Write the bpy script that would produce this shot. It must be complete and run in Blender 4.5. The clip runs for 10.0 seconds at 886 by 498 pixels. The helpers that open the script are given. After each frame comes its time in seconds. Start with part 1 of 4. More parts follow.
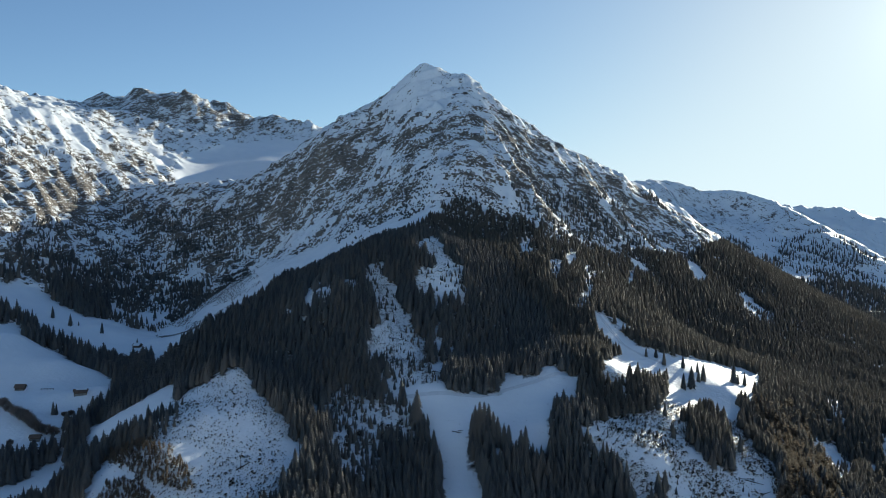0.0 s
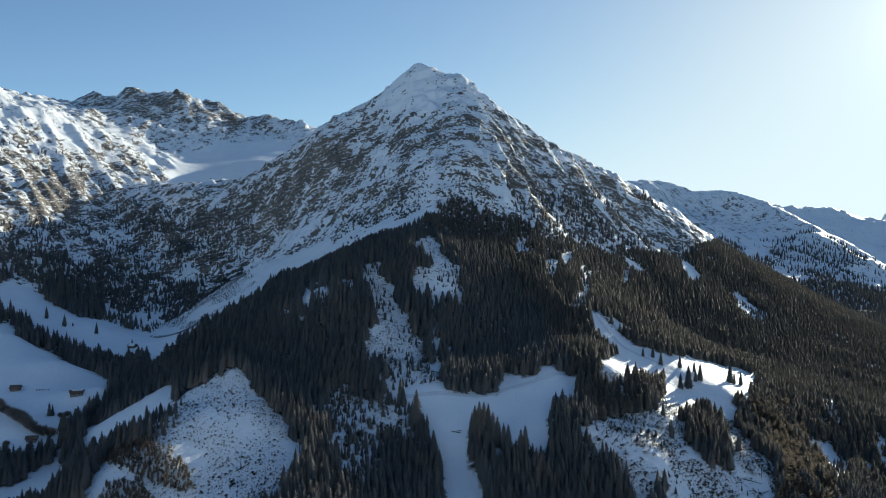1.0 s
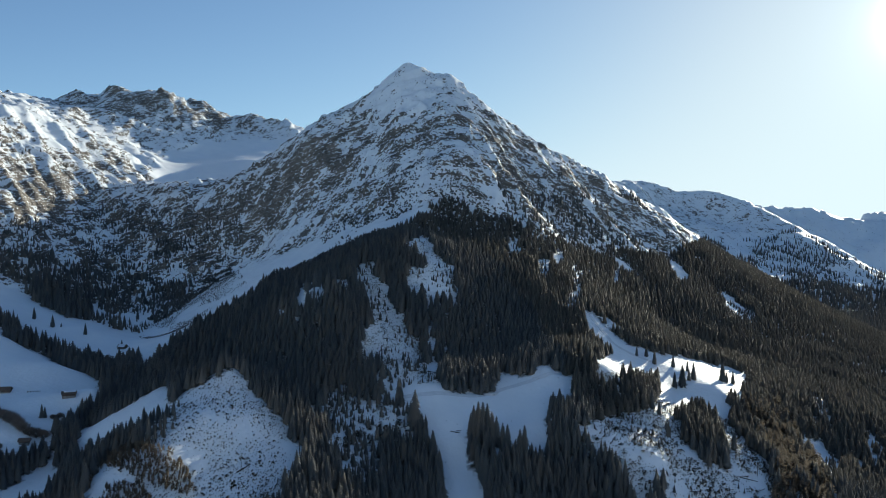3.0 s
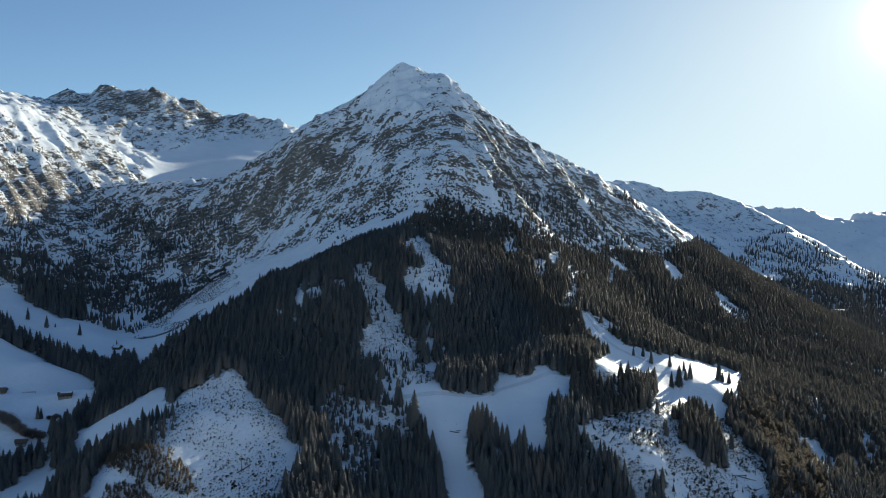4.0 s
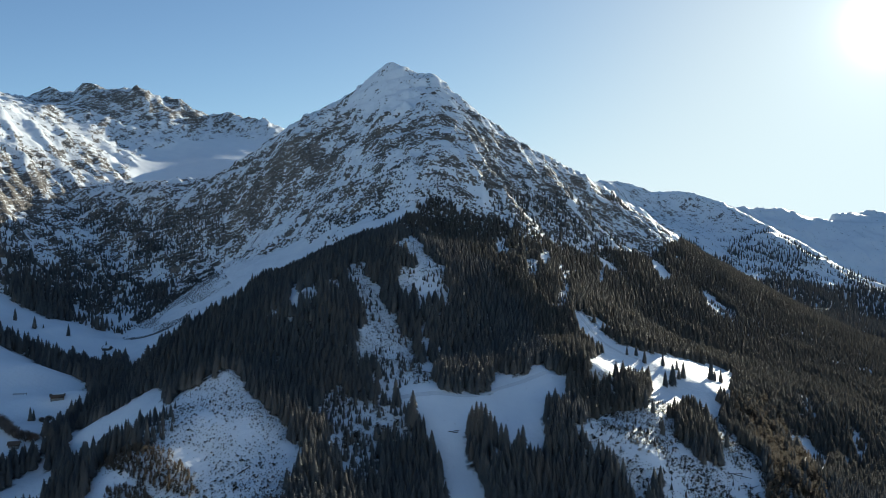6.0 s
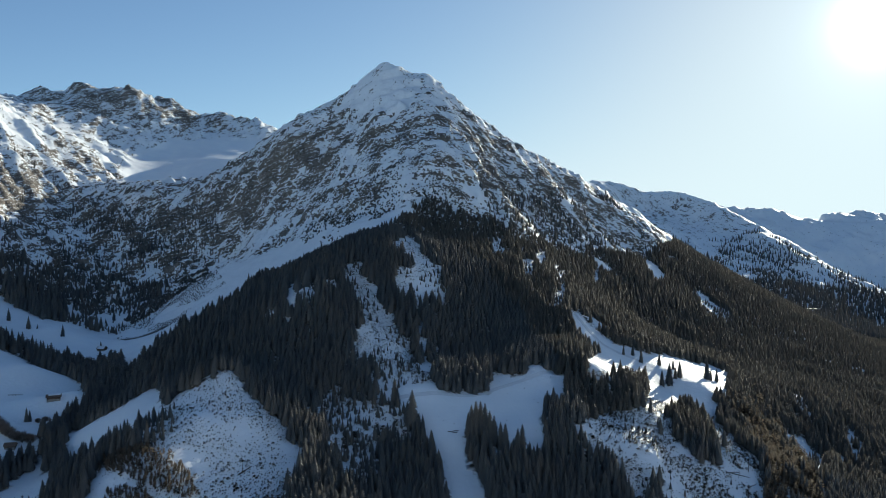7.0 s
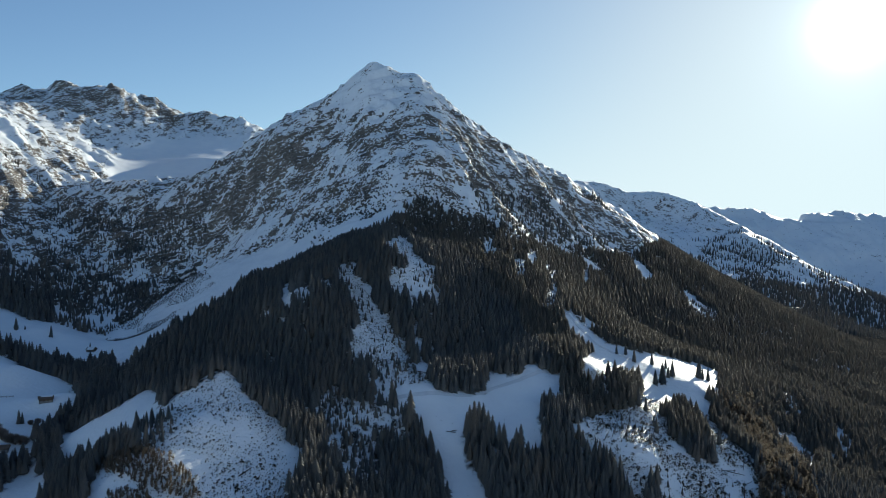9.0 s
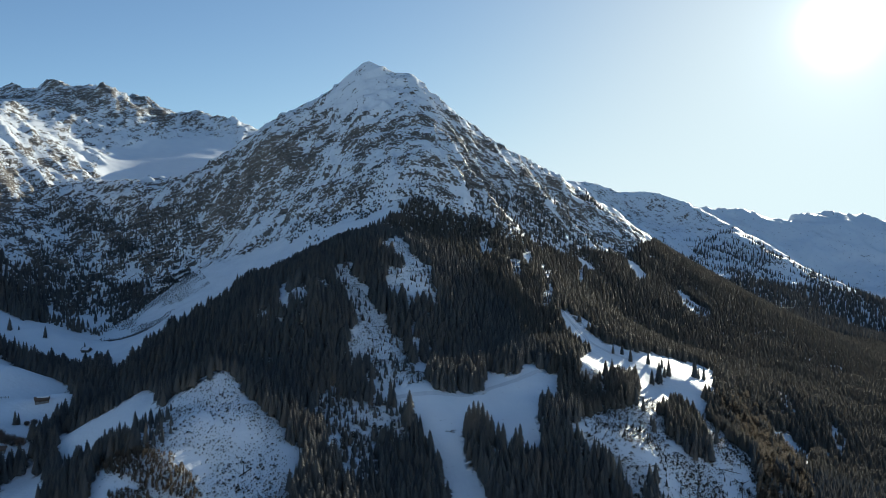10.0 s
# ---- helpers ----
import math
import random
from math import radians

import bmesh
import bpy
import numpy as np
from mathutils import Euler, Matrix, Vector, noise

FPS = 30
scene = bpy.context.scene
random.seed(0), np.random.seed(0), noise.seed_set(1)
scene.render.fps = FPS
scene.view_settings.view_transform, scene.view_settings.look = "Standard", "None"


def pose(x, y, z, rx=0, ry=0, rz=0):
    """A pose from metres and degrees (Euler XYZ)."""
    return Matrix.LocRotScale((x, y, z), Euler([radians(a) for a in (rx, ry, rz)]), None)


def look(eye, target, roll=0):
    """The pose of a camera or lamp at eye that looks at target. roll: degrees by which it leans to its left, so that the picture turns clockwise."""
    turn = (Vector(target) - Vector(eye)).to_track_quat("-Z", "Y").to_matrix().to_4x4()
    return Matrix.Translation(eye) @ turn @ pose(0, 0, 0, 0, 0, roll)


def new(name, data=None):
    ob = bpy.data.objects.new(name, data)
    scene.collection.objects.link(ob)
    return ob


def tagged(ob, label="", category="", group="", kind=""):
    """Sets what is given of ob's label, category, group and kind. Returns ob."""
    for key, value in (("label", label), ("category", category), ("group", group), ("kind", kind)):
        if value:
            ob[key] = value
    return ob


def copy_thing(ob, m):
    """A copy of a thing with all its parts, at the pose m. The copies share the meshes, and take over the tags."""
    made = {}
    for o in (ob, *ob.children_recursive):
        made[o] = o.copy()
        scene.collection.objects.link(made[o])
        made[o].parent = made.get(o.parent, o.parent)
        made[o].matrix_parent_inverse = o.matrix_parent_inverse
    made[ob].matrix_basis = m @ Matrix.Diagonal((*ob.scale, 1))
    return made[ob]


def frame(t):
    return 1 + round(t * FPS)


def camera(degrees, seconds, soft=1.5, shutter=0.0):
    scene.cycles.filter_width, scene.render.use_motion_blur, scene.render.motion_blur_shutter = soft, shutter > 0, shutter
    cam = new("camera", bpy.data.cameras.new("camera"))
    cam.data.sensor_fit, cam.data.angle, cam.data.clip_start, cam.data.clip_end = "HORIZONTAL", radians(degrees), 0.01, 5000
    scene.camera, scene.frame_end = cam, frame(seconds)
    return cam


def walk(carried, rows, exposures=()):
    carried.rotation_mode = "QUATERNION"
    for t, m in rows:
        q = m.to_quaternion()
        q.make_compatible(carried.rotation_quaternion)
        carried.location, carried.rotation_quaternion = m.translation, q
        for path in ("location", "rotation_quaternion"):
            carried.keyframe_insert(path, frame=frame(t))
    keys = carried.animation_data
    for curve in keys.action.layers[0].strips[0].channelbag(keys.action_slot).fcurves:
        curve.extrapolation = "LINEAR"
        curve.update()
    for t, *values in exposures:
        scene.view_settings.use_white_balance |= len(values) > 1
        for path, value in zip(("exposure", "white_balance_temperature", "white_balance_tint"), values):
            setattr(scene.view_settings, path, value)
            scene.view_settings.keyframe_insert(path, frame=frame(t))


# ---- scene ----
# ---- camera: a drone sliding to the left while it turns to the right ----
cam = camera(58.0, 10.0, soft=0.6)
TIMES = [0.5 * i for i in range(21)]
walk(cam, [(t, pose(-5.8 * t, 0.267 * t, 0.045 * t, 90 - 0.093 - 0.0042 * t, 0, -(0.6417 * t + 0.00116 * t * t))) for t in TIMES],
     exposures=[(0.0, 0.92, 6200, 0), (10.0, 0.86, 6200, 0)])

# ---- world and sun: a low winter sun, ahead and to the right ----
SUN_AZ, SUN_EL = 33.0, 13.8          # degrees clockwise from +y, and up
world = bpy.data.worlds.new("world")
scene.world = world
world.use_nodes = True
wn = world.node_tree
sky = wn.nodes.new("ShaderNodeTexSky")
sky.sky_type, sky.sun_disc = "NISHITA", False
sky.sun_elevation, sky.sun_rotation = radians(SUN_EL), radians(SUN_AZ)
sky.altitude, sky.air_density, sky.dust_density, sky.ozone_density = 1800, 0.55, 0.7, 1.5
# highlight roll-off put into the sky colour: bright sky levels off smoothly instead of growing without end
parts_of_sky = wn.nodes.new("ShaderNodeSeparateColor")
capped_sky = wn.nodes.new("ShaderNodeCombineColor")
wn.links.new(sky.outputs[0], parts_of_sky.inputs[0])
for i, most in enumerate((4.5, 5.0, 5.3)):
    steps = []
    for op, other in (("DIVIDE", most), ("POWER", 2.5), ("ADD", 1.0), ("POWER", 0.4)):
        n = wn.nodes.new("ShaderNodeMath")
        n.operation, n.inputs[1].default_value = op, other
        wn.links.new(steps[-1].outputs[0] if steps else parts_of_sky.outputs[i], n.inputs[0])
        steps.append(n)
    n = wn.nodes.new("ShaderNodeMath")
    n.operation = "DIVIDE"
    wn.links.new(parts_of_sky.outputs[i], n.inputs[0])
    wn.links.new(steps[-1].outputs[0], n.inputs[1])
    wn.links.new(n.outputs[0], capped_sky.inputs[i])
sun_way = Vector((math.sin(radians(SUN_AZ)) * math.cos(radians(SUN_EL)), math.cos(radians(SUN_AZ)) * math.cos(radians(SUN_EL)), math.sin(radians(SUN_EL))))
# the bright aureole close round the sun
toward = wn.nodes.new("ShaderNodeVectorMath")
toward.operation = "DOT_PRODUCT"
toward.inputs[1].default_value = sun_way
wn.links.new(wn.nodes.new("ShaderNodeTexCoord").outputs["Generated"], toward.inputs[0])
near_sun = wn.nodes.new("ShaderNodeMath")
near_sun.operation, near_sun.use_clamp, near_sun.inputs[1].default_value = "MAXIMUM", True, 0.0
wn.links.new(toward.outputs["Value"], near_sun.inputs[0])
glare = None
for sharp, amount in ((90.0, 0.3), (330.0, 0.8), (1800.0, 6.0)):
    power, scale = wn.nodes.new("ShaderNodeMath"), wn.nodes.new("ShaderNodeMath")
    power.operation, power.inputs[1].default_value = "POWER", sharp
    scale.operation, scale.inputs[1].default_value, scale.inputs[2].default_value = "MULTIPLY_ADD", amount, 0.0
    wn.links.new(near_sun.outputs[0], power.inputs[0])
    wn.links.new(power.outputs[0], scale.inputs[0])
    if glare:
        wn.links.new(glare.outputs[0], scale.inputs[2])
    glare = scale
whole_sky = wn.nodes.new("ShaderNodeVectorMath")
whole_sky.operation = "ADD"
wn.links.new(capped_sky.outputs[0], whole_sky.inputs[0])
wn.links.new(glare.outputs[0], whole_sky.inputs[1])
wn.links.new(whole_sky.outputs[0], wn.nodes["Background"].inputs[0])
wn.nodes["Background"].inputs[1].default_value = 0.102
sun = new("sun", bpy.data.lights.new("sun", "SUN"))
sun.data.energy, sun.data.angle, sun.data.color = 3.6, radians(0.5), (1.0, 0.9, 0.76)
sun.matrix_world = look(sun_way * 3000, (0, 0, 0))
# ---- relief: crests, ribs, valley floors and shelves as lines in metres ----
PLAN = {}
PLAN["crest_west"] = [(-34, 1311, 303), (-86, 1300, 255), (-129, 1270, 204), (-162, 1248, 171), (-184, 1241, 163), (-211, 1250, 137), (-250, 1265, 111), (-294, 1290, 92), (-386, 1420, 116), (-465, 1480, 112)]
PLAN["crest_east"] = [(-34, 1311, 303), (26, 1290, 276), (86, 1270, 233), (109, 1255, 202), (138, 1290, 193), (217, 1420, 173), (310, 1480, 145), (396, 1530, 100), (459, 1560, 59), (538, 1600, 5), (633, 1640, -28), (723, 1660, -69), (791, 1680, -112), (933, 1700, -173)]
PLAN["rib"] = [(14, 1280, 266), (13, 1170, 197), (40, 1055, 141), (22, 1000, 91), (20, 965, 61), (10, 915, 25), (-2, 835, 7), (12, 775, -23), (8, 720, -60), (8, 670, -88), (7, 598, -106)]
PLAN["west_face"] = [(-81, 1215, 179), (-139, 1202, 118), (-189, 1195, 75), (-222, 1190, 33), (-260, 1215, -1)]
PLAN["east_face"] = [(74, 1090, 138), (143, 1150, 97), (244, 1210, 82), (165, 1080, 37), (295, 1240, 25), (371, 1260, -1)]
PLAN["scree"] = [(-57, 965, 32), (-88, 944, 6), (-150, 1040, -1), (-238, 1110, -18), (-265, 1060, -46), (-314, 1025, -87), (-335, 960, -109)]
PLAN["cliff_foot"] = [(-260, 1215, -1), (-326, 1200, -27), (-363, 1130, -65), (-393, 1060, -83), (-384, 907, -89)]
PLAN["cliff_top"] = [(-294, 1290, 95), (-361, 1330, 88), (-421, 1340, 75), (-500, 1350, 66), (-527, 1370, 76)]
PLAN["spur_crest"] = [(-3, 900, 35), (-40, 880, 16), (-109, 840, -13), (-160, 795, -37), (-194, 755, -64), (-236, 735, -91), (-262, 720, -119), (-285, 690, -137)]
PLAN["spur_flank"] = [(-103, 682, -36), (-100, 630, -86), (-89, 560, -117), (-68, 520, -130), (-60, 460, -149)]
PLAN["gully"] = [(-54, 815, 5), (-72, 755, -27), (-51, 697, -60), (-29, 630, -90), (-10, 592, -105)]
PLAN["meadow"] = [(7, 598, -106), (8, 545, -126), (13, 486, -152), (48, 580, -124), (91, 640, -96), (58, 560, -127)]
PLAN["knoll"] = [(-142, 526, -102), (-150, 497, -104), (-138, 483, -118), (-146, 463, -125), (-162, 464, -115), (-124, 489, -123), (-113, 481, -129), (-111, 511, -120), (-119, 517, -111), (-119, 440, -140), (-175, 440, -128), (-190, 500, -118)]
PLAN["knoll_crest"] = [(-145, 562, -84), (-168, 572, -95), (-191, 580, -105)]
PLAN["knoll_edge"] = [(-147, 562, -82), (-132, 552, -98), (-111, 536, -110), (-93, 508, -124)]
PLAN["gorge"] = [(-240, 668, -127), (-262, 630, -140), (-268, 580, -153), (-262, 510, -163), (-241, 470, -150)]
PLAN["barn_meadow"] = [(-284, 676, -115), (-305, 672, -119), (-367, 680, -121), (-421, 790, -85), (-347, 740, -105), (-307, 600, -136), (-306, 560, -153)]
PLAN["upper_meadow"] = [(-325, 862, -106), (-377, 890, -95), (-445, 920, -79), (-512, 960, -52), (-543, 980, -39)]
PLAN["valley_trees"] = [(-322, 780, -123), (-380, 810, -112), (-430, 840, -98), (-482, 880, -77)]
PLAN["right_meadow"] = [(148, 785, -67), (131, 648, -94), (174, 710, -101), (216, 722, -108), (247, 687, -122), (222, 682, -124), (188, 640, -125), (174, 583, -139), (154, 600, -123), (119, 555, -129), (95, 554, -125), (146, 536, -141), (212, 577, -147), (175, 520, -164), (227, 558, -156), (214, 533, -166), (141, 785, -60)]
PLAN["mid_forest"] = [(57, 690, -93), (89, 760, -68), (137, 789, -58), (118, 871, -19), (87, 900, -4), (98, 640, -103), (126, 600, -125)]
PLAN["right_forest"] = [(390, 1202, -34), (486, 1137, -101), (430, 1180, -68), (282, 960, -96), (350, 960, -123), (370, 756, -150), (335, 665, -180), (378, 678, -178), (290, 680, -150), (270, 600, -166), (280, 570, -172), (311, 790, -132), (549, 1000, -156)]
PLAN["near_right"] = [(81, 530, -149), (72, 470, -170), (-24, 520, -147), (-27, 460, -158), (105, 470, -175)]
PLAN["massif_spur"] = [(-878, 1330, 300), (-793, 1430, 277), (-752, 1490, 259), (-719, 1580, 253), (-667, 1615, 220), (-611, 1650, 190), (-570, 1665, 167), (-531, 1620, 125)]
PLAN["massif_face"] = [(-714, 1375, 203), (-673, 1480, 197), (-641, 1326, 139), (-714, 1289, 190), (-650, 1172, 115), (-625, 1464, 154), (-579, 1516, 127), (-564, 1367, 86), (-563, 1256, 63), (-576, 1125, 47), (-664, 1062, 104), (-481, 1298, 17), (-507, 1130, -9), (-537, 1050, -8), (-565, 1020, 6), (-634, 960, 13)]
PLAN["massif_crest"] = [(-1310, 2050, 404), (-1120, 2090, 390), (-1037, 2090, 385), (-966, 2120, 384), (-953, 2140, 399), (-928, 2150, 405), (-922, 2155, 413), (-908, 2160, 417), (-892, 2165, 403), (-859, 2175, 400), (-852, 2180, 416), (-841, 2190, 430), (-824, 2200, 441), (-779, 2200, 420), (-761, 2200, 431), (-738, 2200, 427), (-721, 2200, 432), (-708, 2200, 440), (-696, 2210, 431), (-673, 2220, 413), (-643, 2260, 396), (-600, 2290, 399), (-585, 2300, 389), (-549, 2310, 380), (-519, 2315, 372), (-500, 2320, 385), (-485, 2322, 389), (-463, 2325, 383), (-441, 2330, 371), (-380, 2350, 359), (-346, 2360, 346), (-315, 2380, 331)]
PLAN["bowl"] = [(-519, 1668, 126), (-594, 1850, 201), (-529, 1950, 219), (-398, 1850, 201), (-563, 2248, 330), (-668, 2080, 314), (-401, 2150, 279), (-678, 1980, 278)]
PLAN["range_crest"] = [(525, 2900, 192), (727, 2970, 216), (818, 2990, 228), (916, 3116, 246), (1010, 3100, 216), (1113, 3050, 211), (1160, 2950, 170), (1198, 2750, 91), (1242, 2560, 27), (1292, 2450, -28), (1373, 2380, -86), (1457, 2300, -132)]
PLAN["range_face"] = [(802, 2930, 180), (891, 3030, 186), (995, 3020, 159), (1080, 2960, 135), (1140, 2850, 94), (1167, 2680, 39), (1208, 2490, -20), (1261, 2390, -73)]
PLAN["range_back"] = [(1029, 3500, 133), (1277, 3500, 108), (1437, 3300, 44), (1569, 3100, -47)]
PLAN["range_foot"] = [(630, 2250, 30), (944, 2440, -2), (1046, 2248, -67), (922, 2050, -118), (1038, 2050, -132), (1136, 2050, -147)]
PLAN["far_crest"] = [(1856, 4700, 227), (2073, 4700, 249), (2248, 4700, 233), (2347, 4700, 233), (2439, 4700, 209), (2516, 4700, 175), (2620, 4680, 171), (2636, 4650, 222), (2699, 4650, 240), (2758, 4650, 233), (2843, 4650, 248), (2877, 4650, 209), (2971, 4600, 204), (3078, 4550, 179), (3154, 4500, 180), (3308, 4450, 196)]
PLAN["far_slope"] = [(2048, 4350, 119), (2212, 4250, 86), (2394, 4150, 55), (2594, 4050, 54), (2030, 3700, -43)]
PLAN["far_foot"] = [(2328, 4200, 26), (2360, 3900, -169), (2382, 3600, -207), (1837, 3000, -215), (1654, 2500, -188)]
PLAN["back"] = [(-40, 1620, 120), (250, 1750, 60), (-250, 1560, 150)]
PLAN["strip_crest"] = [(-211, 634, -107), (-221, 627, -109), (-231, 618, -115), (-247, 604, -126), (-264, 590, -141)]
PLAN["knoll_back"] = [(-205, 668, -126), (-150, 610, -104)]
PLAN["massif_back"] = [(-900, 2800, 150), (-500, 2850, 150), (0, 2700, 100), (-1600, 2600, 250)]
PLAN["far_back"] = [(900, 3800, 60), (1500, 4950, 100), (2800, 4950, 100), (3800, 4600, 100)]
PLAN["valley_east"] = [(900, 1500, -190), (900, 1000, -230), (700, 600, -230), (1300, 2000, -230), (1600, 1200, -250)]
PLAN["near"] = [(0, 0, -230), (0, 300, -215), (-300, 250, -190), (350, 300, -230), (-700, 500, -120), (-900, 800, -60), (0, -300, -235), (-800, -300, -200), (900, -200, -260), (2200, 0, -260)]
# unseen slope behind the camera, added to bounce sun onto the shaded peak
PLAN["unseen_bounce_slope"] = [(-2300, -600, -40), (-1200, -600, -90), (0, -600, -130), (1200, -600, -110), (2600, -600, -60), (-2300, -880, 190), (-1200, -880, 130), (0, -880, 90), (1200, -880, 120), (2600, -880, 180)]
# ---- plan of woods, clearings and single trees, in metres ----
ROCKS = {}
ROCKS["peak"] = [(-60, 1420), (-400, 1500), (-460, 1343), (-516, 1341), (-359, 1117), (-303, 1117), (-285, 1172), (-235, 1096), (-199, 1106), (-147, 1072), (-105, 1035), (-91, 994), (-58, 982), (-30, 949), (4, 952), (20, 969), (59, 964), (99, 961), (154, 1008), (247, 1106), (329, 1175), (394, 1265), (467, 1383), (640, 1680), (500, 1900), (0, 1900)]
ROCKS["massif"] = [(-2600, 900), (-700, 940), (-557, 1005), (-499, 995), (-438, 1043), (-388, 1067), (-361, 1124), (-433, 1319), (-400, 1500), (-60, 1420), (0, 1900), (400, 2600), (400, 4900), (-2600, 4900)]
ROCKS["range"] = [(560, 2150), (1300, 2250), (2400, 2350), (4200, 2300), (4200, 4950), (400, 4950), (400, 2300)]
SNOWY = {}
SNOWY["summit"] = [(-88, 1305), (-42, 1295), (-14, 1287), (21, 1274), (6, 1197), (-20, 1162), (-41, 1186), (-72, 1242), (-104, 1273)]
SNOWY["couloir_a"] = [(-176, 1222), (-165, 1219), (-127, 1170), (-132, 1166), (-163, 1206)]
SNOWY["couloir_b"] = [(-107, 1205), (-93, 1193), (-61, 1100), (-71, 1107), (-93, 1163)]
SNOWY["shelf"] = [(-73, 978), (-39, 1005), (-18, 1010), (32, 1010), (39, 1001), (-1, 963), (-32, 939), (-57, 911)]
SNOWY["band"] = [(-41, 1063), (4, 1005), (-3, 975), (-27, 992), (-55, 953), (-87, 937), (-99, 968), (-66, 1000), (-45, 1017)]
SNOWY["shoulder"] = [(11, 1004), (49, 1021), (52, 1013), (24, 978)]
SNOWY["slab"] = [(220, 1156), (268, 1318), (281, 1317), (245, 1164), (229, 1148)]
SNOWY["crest_snow"] = [(169, 1277), (217, 1351), (317, 1461), (264, 1388), (203, 1274), (172, 1255)]
SNOWY["spur_top"] = [(-770, 1420), (-753, 1503), (-765, 1616), (-696, 1531), (-687, 1610), (-644, 1545), (-668, 1446), (-709, 1451), (-729, 1342)]
SNOWY["spur_edge"] = [(-653, 1779), (-588, 1742), (-569, 1641), (-592, 1634)]
SNOWY["lee"] = [(140, 1300), (217, 1425), (310, 1485), (300, 1460), (230, 1380)]
SNOWY["bowl"] = [(-560, 1640), (-420, 1570), (-335, 1610), (-300, 1850), (-290, 2120), (-450, 2180), (-560, 2060), (-600, 1900)]
BARE = {}
BARE["west_cliff"] = [(-228, 1294), (-153, 1233), (-115, 1183), (-121, 1150), (-145, 1155), (-180, 1173), (-227, 1212), (-273, 1235), (-296, 1264), (-275, 1292)]
BARE["girdle"] = [(-128, 1275), (-85, 1246), (-49, 1184), (-28, 1162), (-32, 1111), (-65, 1156), (-119, 1235), (-142, 1247)]
BARE["rib"] = [(-14, 1190), (52, 1191), (63, 1125), (29, 1073), (2, 1085), (-12, 1157)]
BARE["flank"] = [(52, 1146), (108, 1237), (150, 1290), (163, 1194), (164, 1129), (98, 1017), (72, 1048), (57, 1100)]
BARE["flank_b"] = [(184, 1205), (254, 1350), (302, 1353), (379, 1425), (414, 1376), (451, 1353), (330, 1177), (248, 1109), (157, 1028)]
BARE["tower_a"] = [(-824, 2091), (-831, 2162), (-814, 2172), (-797, 2188), (-761, 2156), (-714, 2084), (-711, 2019), (-755, 2047), (-783, 2031)]
BARE["tower_b"] = [(-757, 2152), (-765, 2221), (-732, 2184), (-705, 2193), (-687, 2191), (-675, 2190), (-704, 2128), (-716, 2090)]
BARE["notch"] = [(-567, 2118), (-586, 2254), (-563, 2286), (-550, 2298), (-550, 2257), (-550, 2132)]
BARE["shoulder_crest"] = [(-892, 1953), (-909, 2118), (-898, 2135), (-843, 2097), (-780, 1969), (-778, 1864), (-800, 1827)]
BARE["spur_rocks"] = [(-669, 1541), (-672, 1684), (-646, 1773), (-577, 1612), (-567, 1502), (-611, 1524), (-632, 1464)]
BARE["spur_mid"] = [(-872, 1906), (-801, 1859), (-753, 1833), (-685, 1606), (-721, 1613)]
BARE["spur_foot"] = [(-656, 1300), (-636, 1372), (-606, 1391), (-551, 1404), (-533, 1369), (-548, 1249), (-575, 1133)]
BARE["step"] = [(-456, 1413), (-385, 1417), (-309, 1309), (-311, 1278), (-383, 1340)]
BARE["wall"] = [(-501, 1340), (-308, 1267), (-279, 1216), (-319, 1174), (-429, 1253)]
BARE["range"] = [(858, 2916), (1082, 3024), (1104, 2968), (1004, 2864), (451, 1498)]
GROVES = {}
GROVES["cliff"] = [(-578, 1043), (-556, 1149), (-540, 1355), (-428, 1334), (-309, 1272), (-273, 1228), (-318, 1171), (-355, 1106), (-348, 976), (-401, 970), (-487, 1008), (-556, 1003)]
GROVES["cliff_low"] = [(-519, 1074), (-401, 1250), (-317, 1168), (-353, 1100), (-355, 997), (-409, 991), (-482, 1011), (-555, 1002), (-562, 1014)]
GROVES["spur"] = [(-696, 1279), (-677, 1345), (-657, 1421), (-607, 1415), (-530, 1385), (-495, 1339), (-560, 1102), (-585, 1039)]
GROVES["knoll_trees"] = [(-222, 537), (-208, 540), (-179, 522), (-161, 498), (-149, 467), (-160, 459), (-187, 472)]
GROVES["apron"] = [(-72, 1090), (12, 1021), (59, 977), (99, 962), (58, 960), (21, 965), (-43, 949), (-97, 957), (-138, 1009), (-140, 1077)]
GROVES["east"] = [(82, 1004), (180, 1179), (302, 1351), (385, 1447), (393, 1335), (401, 1273), (247, 1106), (154, 1008), (99, 961)]
GROVES["saplings"] = [(-218, 523), (-177, 473), (-159, 465), (-148, 460), (-138, 444), (-143, 439), (-196, 439), (-204, 469), (-150, 425), (-190, 425)]
GROVES["larches"] = [(265, 683), (317, 727), (314, 653), (280, 561), (239, 485), (186, 469), (235, 550)]
GROVES["range"] = [(700, 2350), (1000, 2600), (1250, 2650), (1500, 2450), (1750, 2400), (1700, 2250), (1150, 2100), (800, 2150)]
GROVES["screeband"] = [(-362, 1035), (-344, 1127), (-293, 1188), (-278, 1159), (-318, 1063), (-344, 1015)]
GROVES["screefoot"] = [(-353, 979), (-348, 1044), (-329, 1071), (-289, 1171), (-233, 1030), (-266, 991), (-288, 926), (-318, 901)]
WOODS = {}
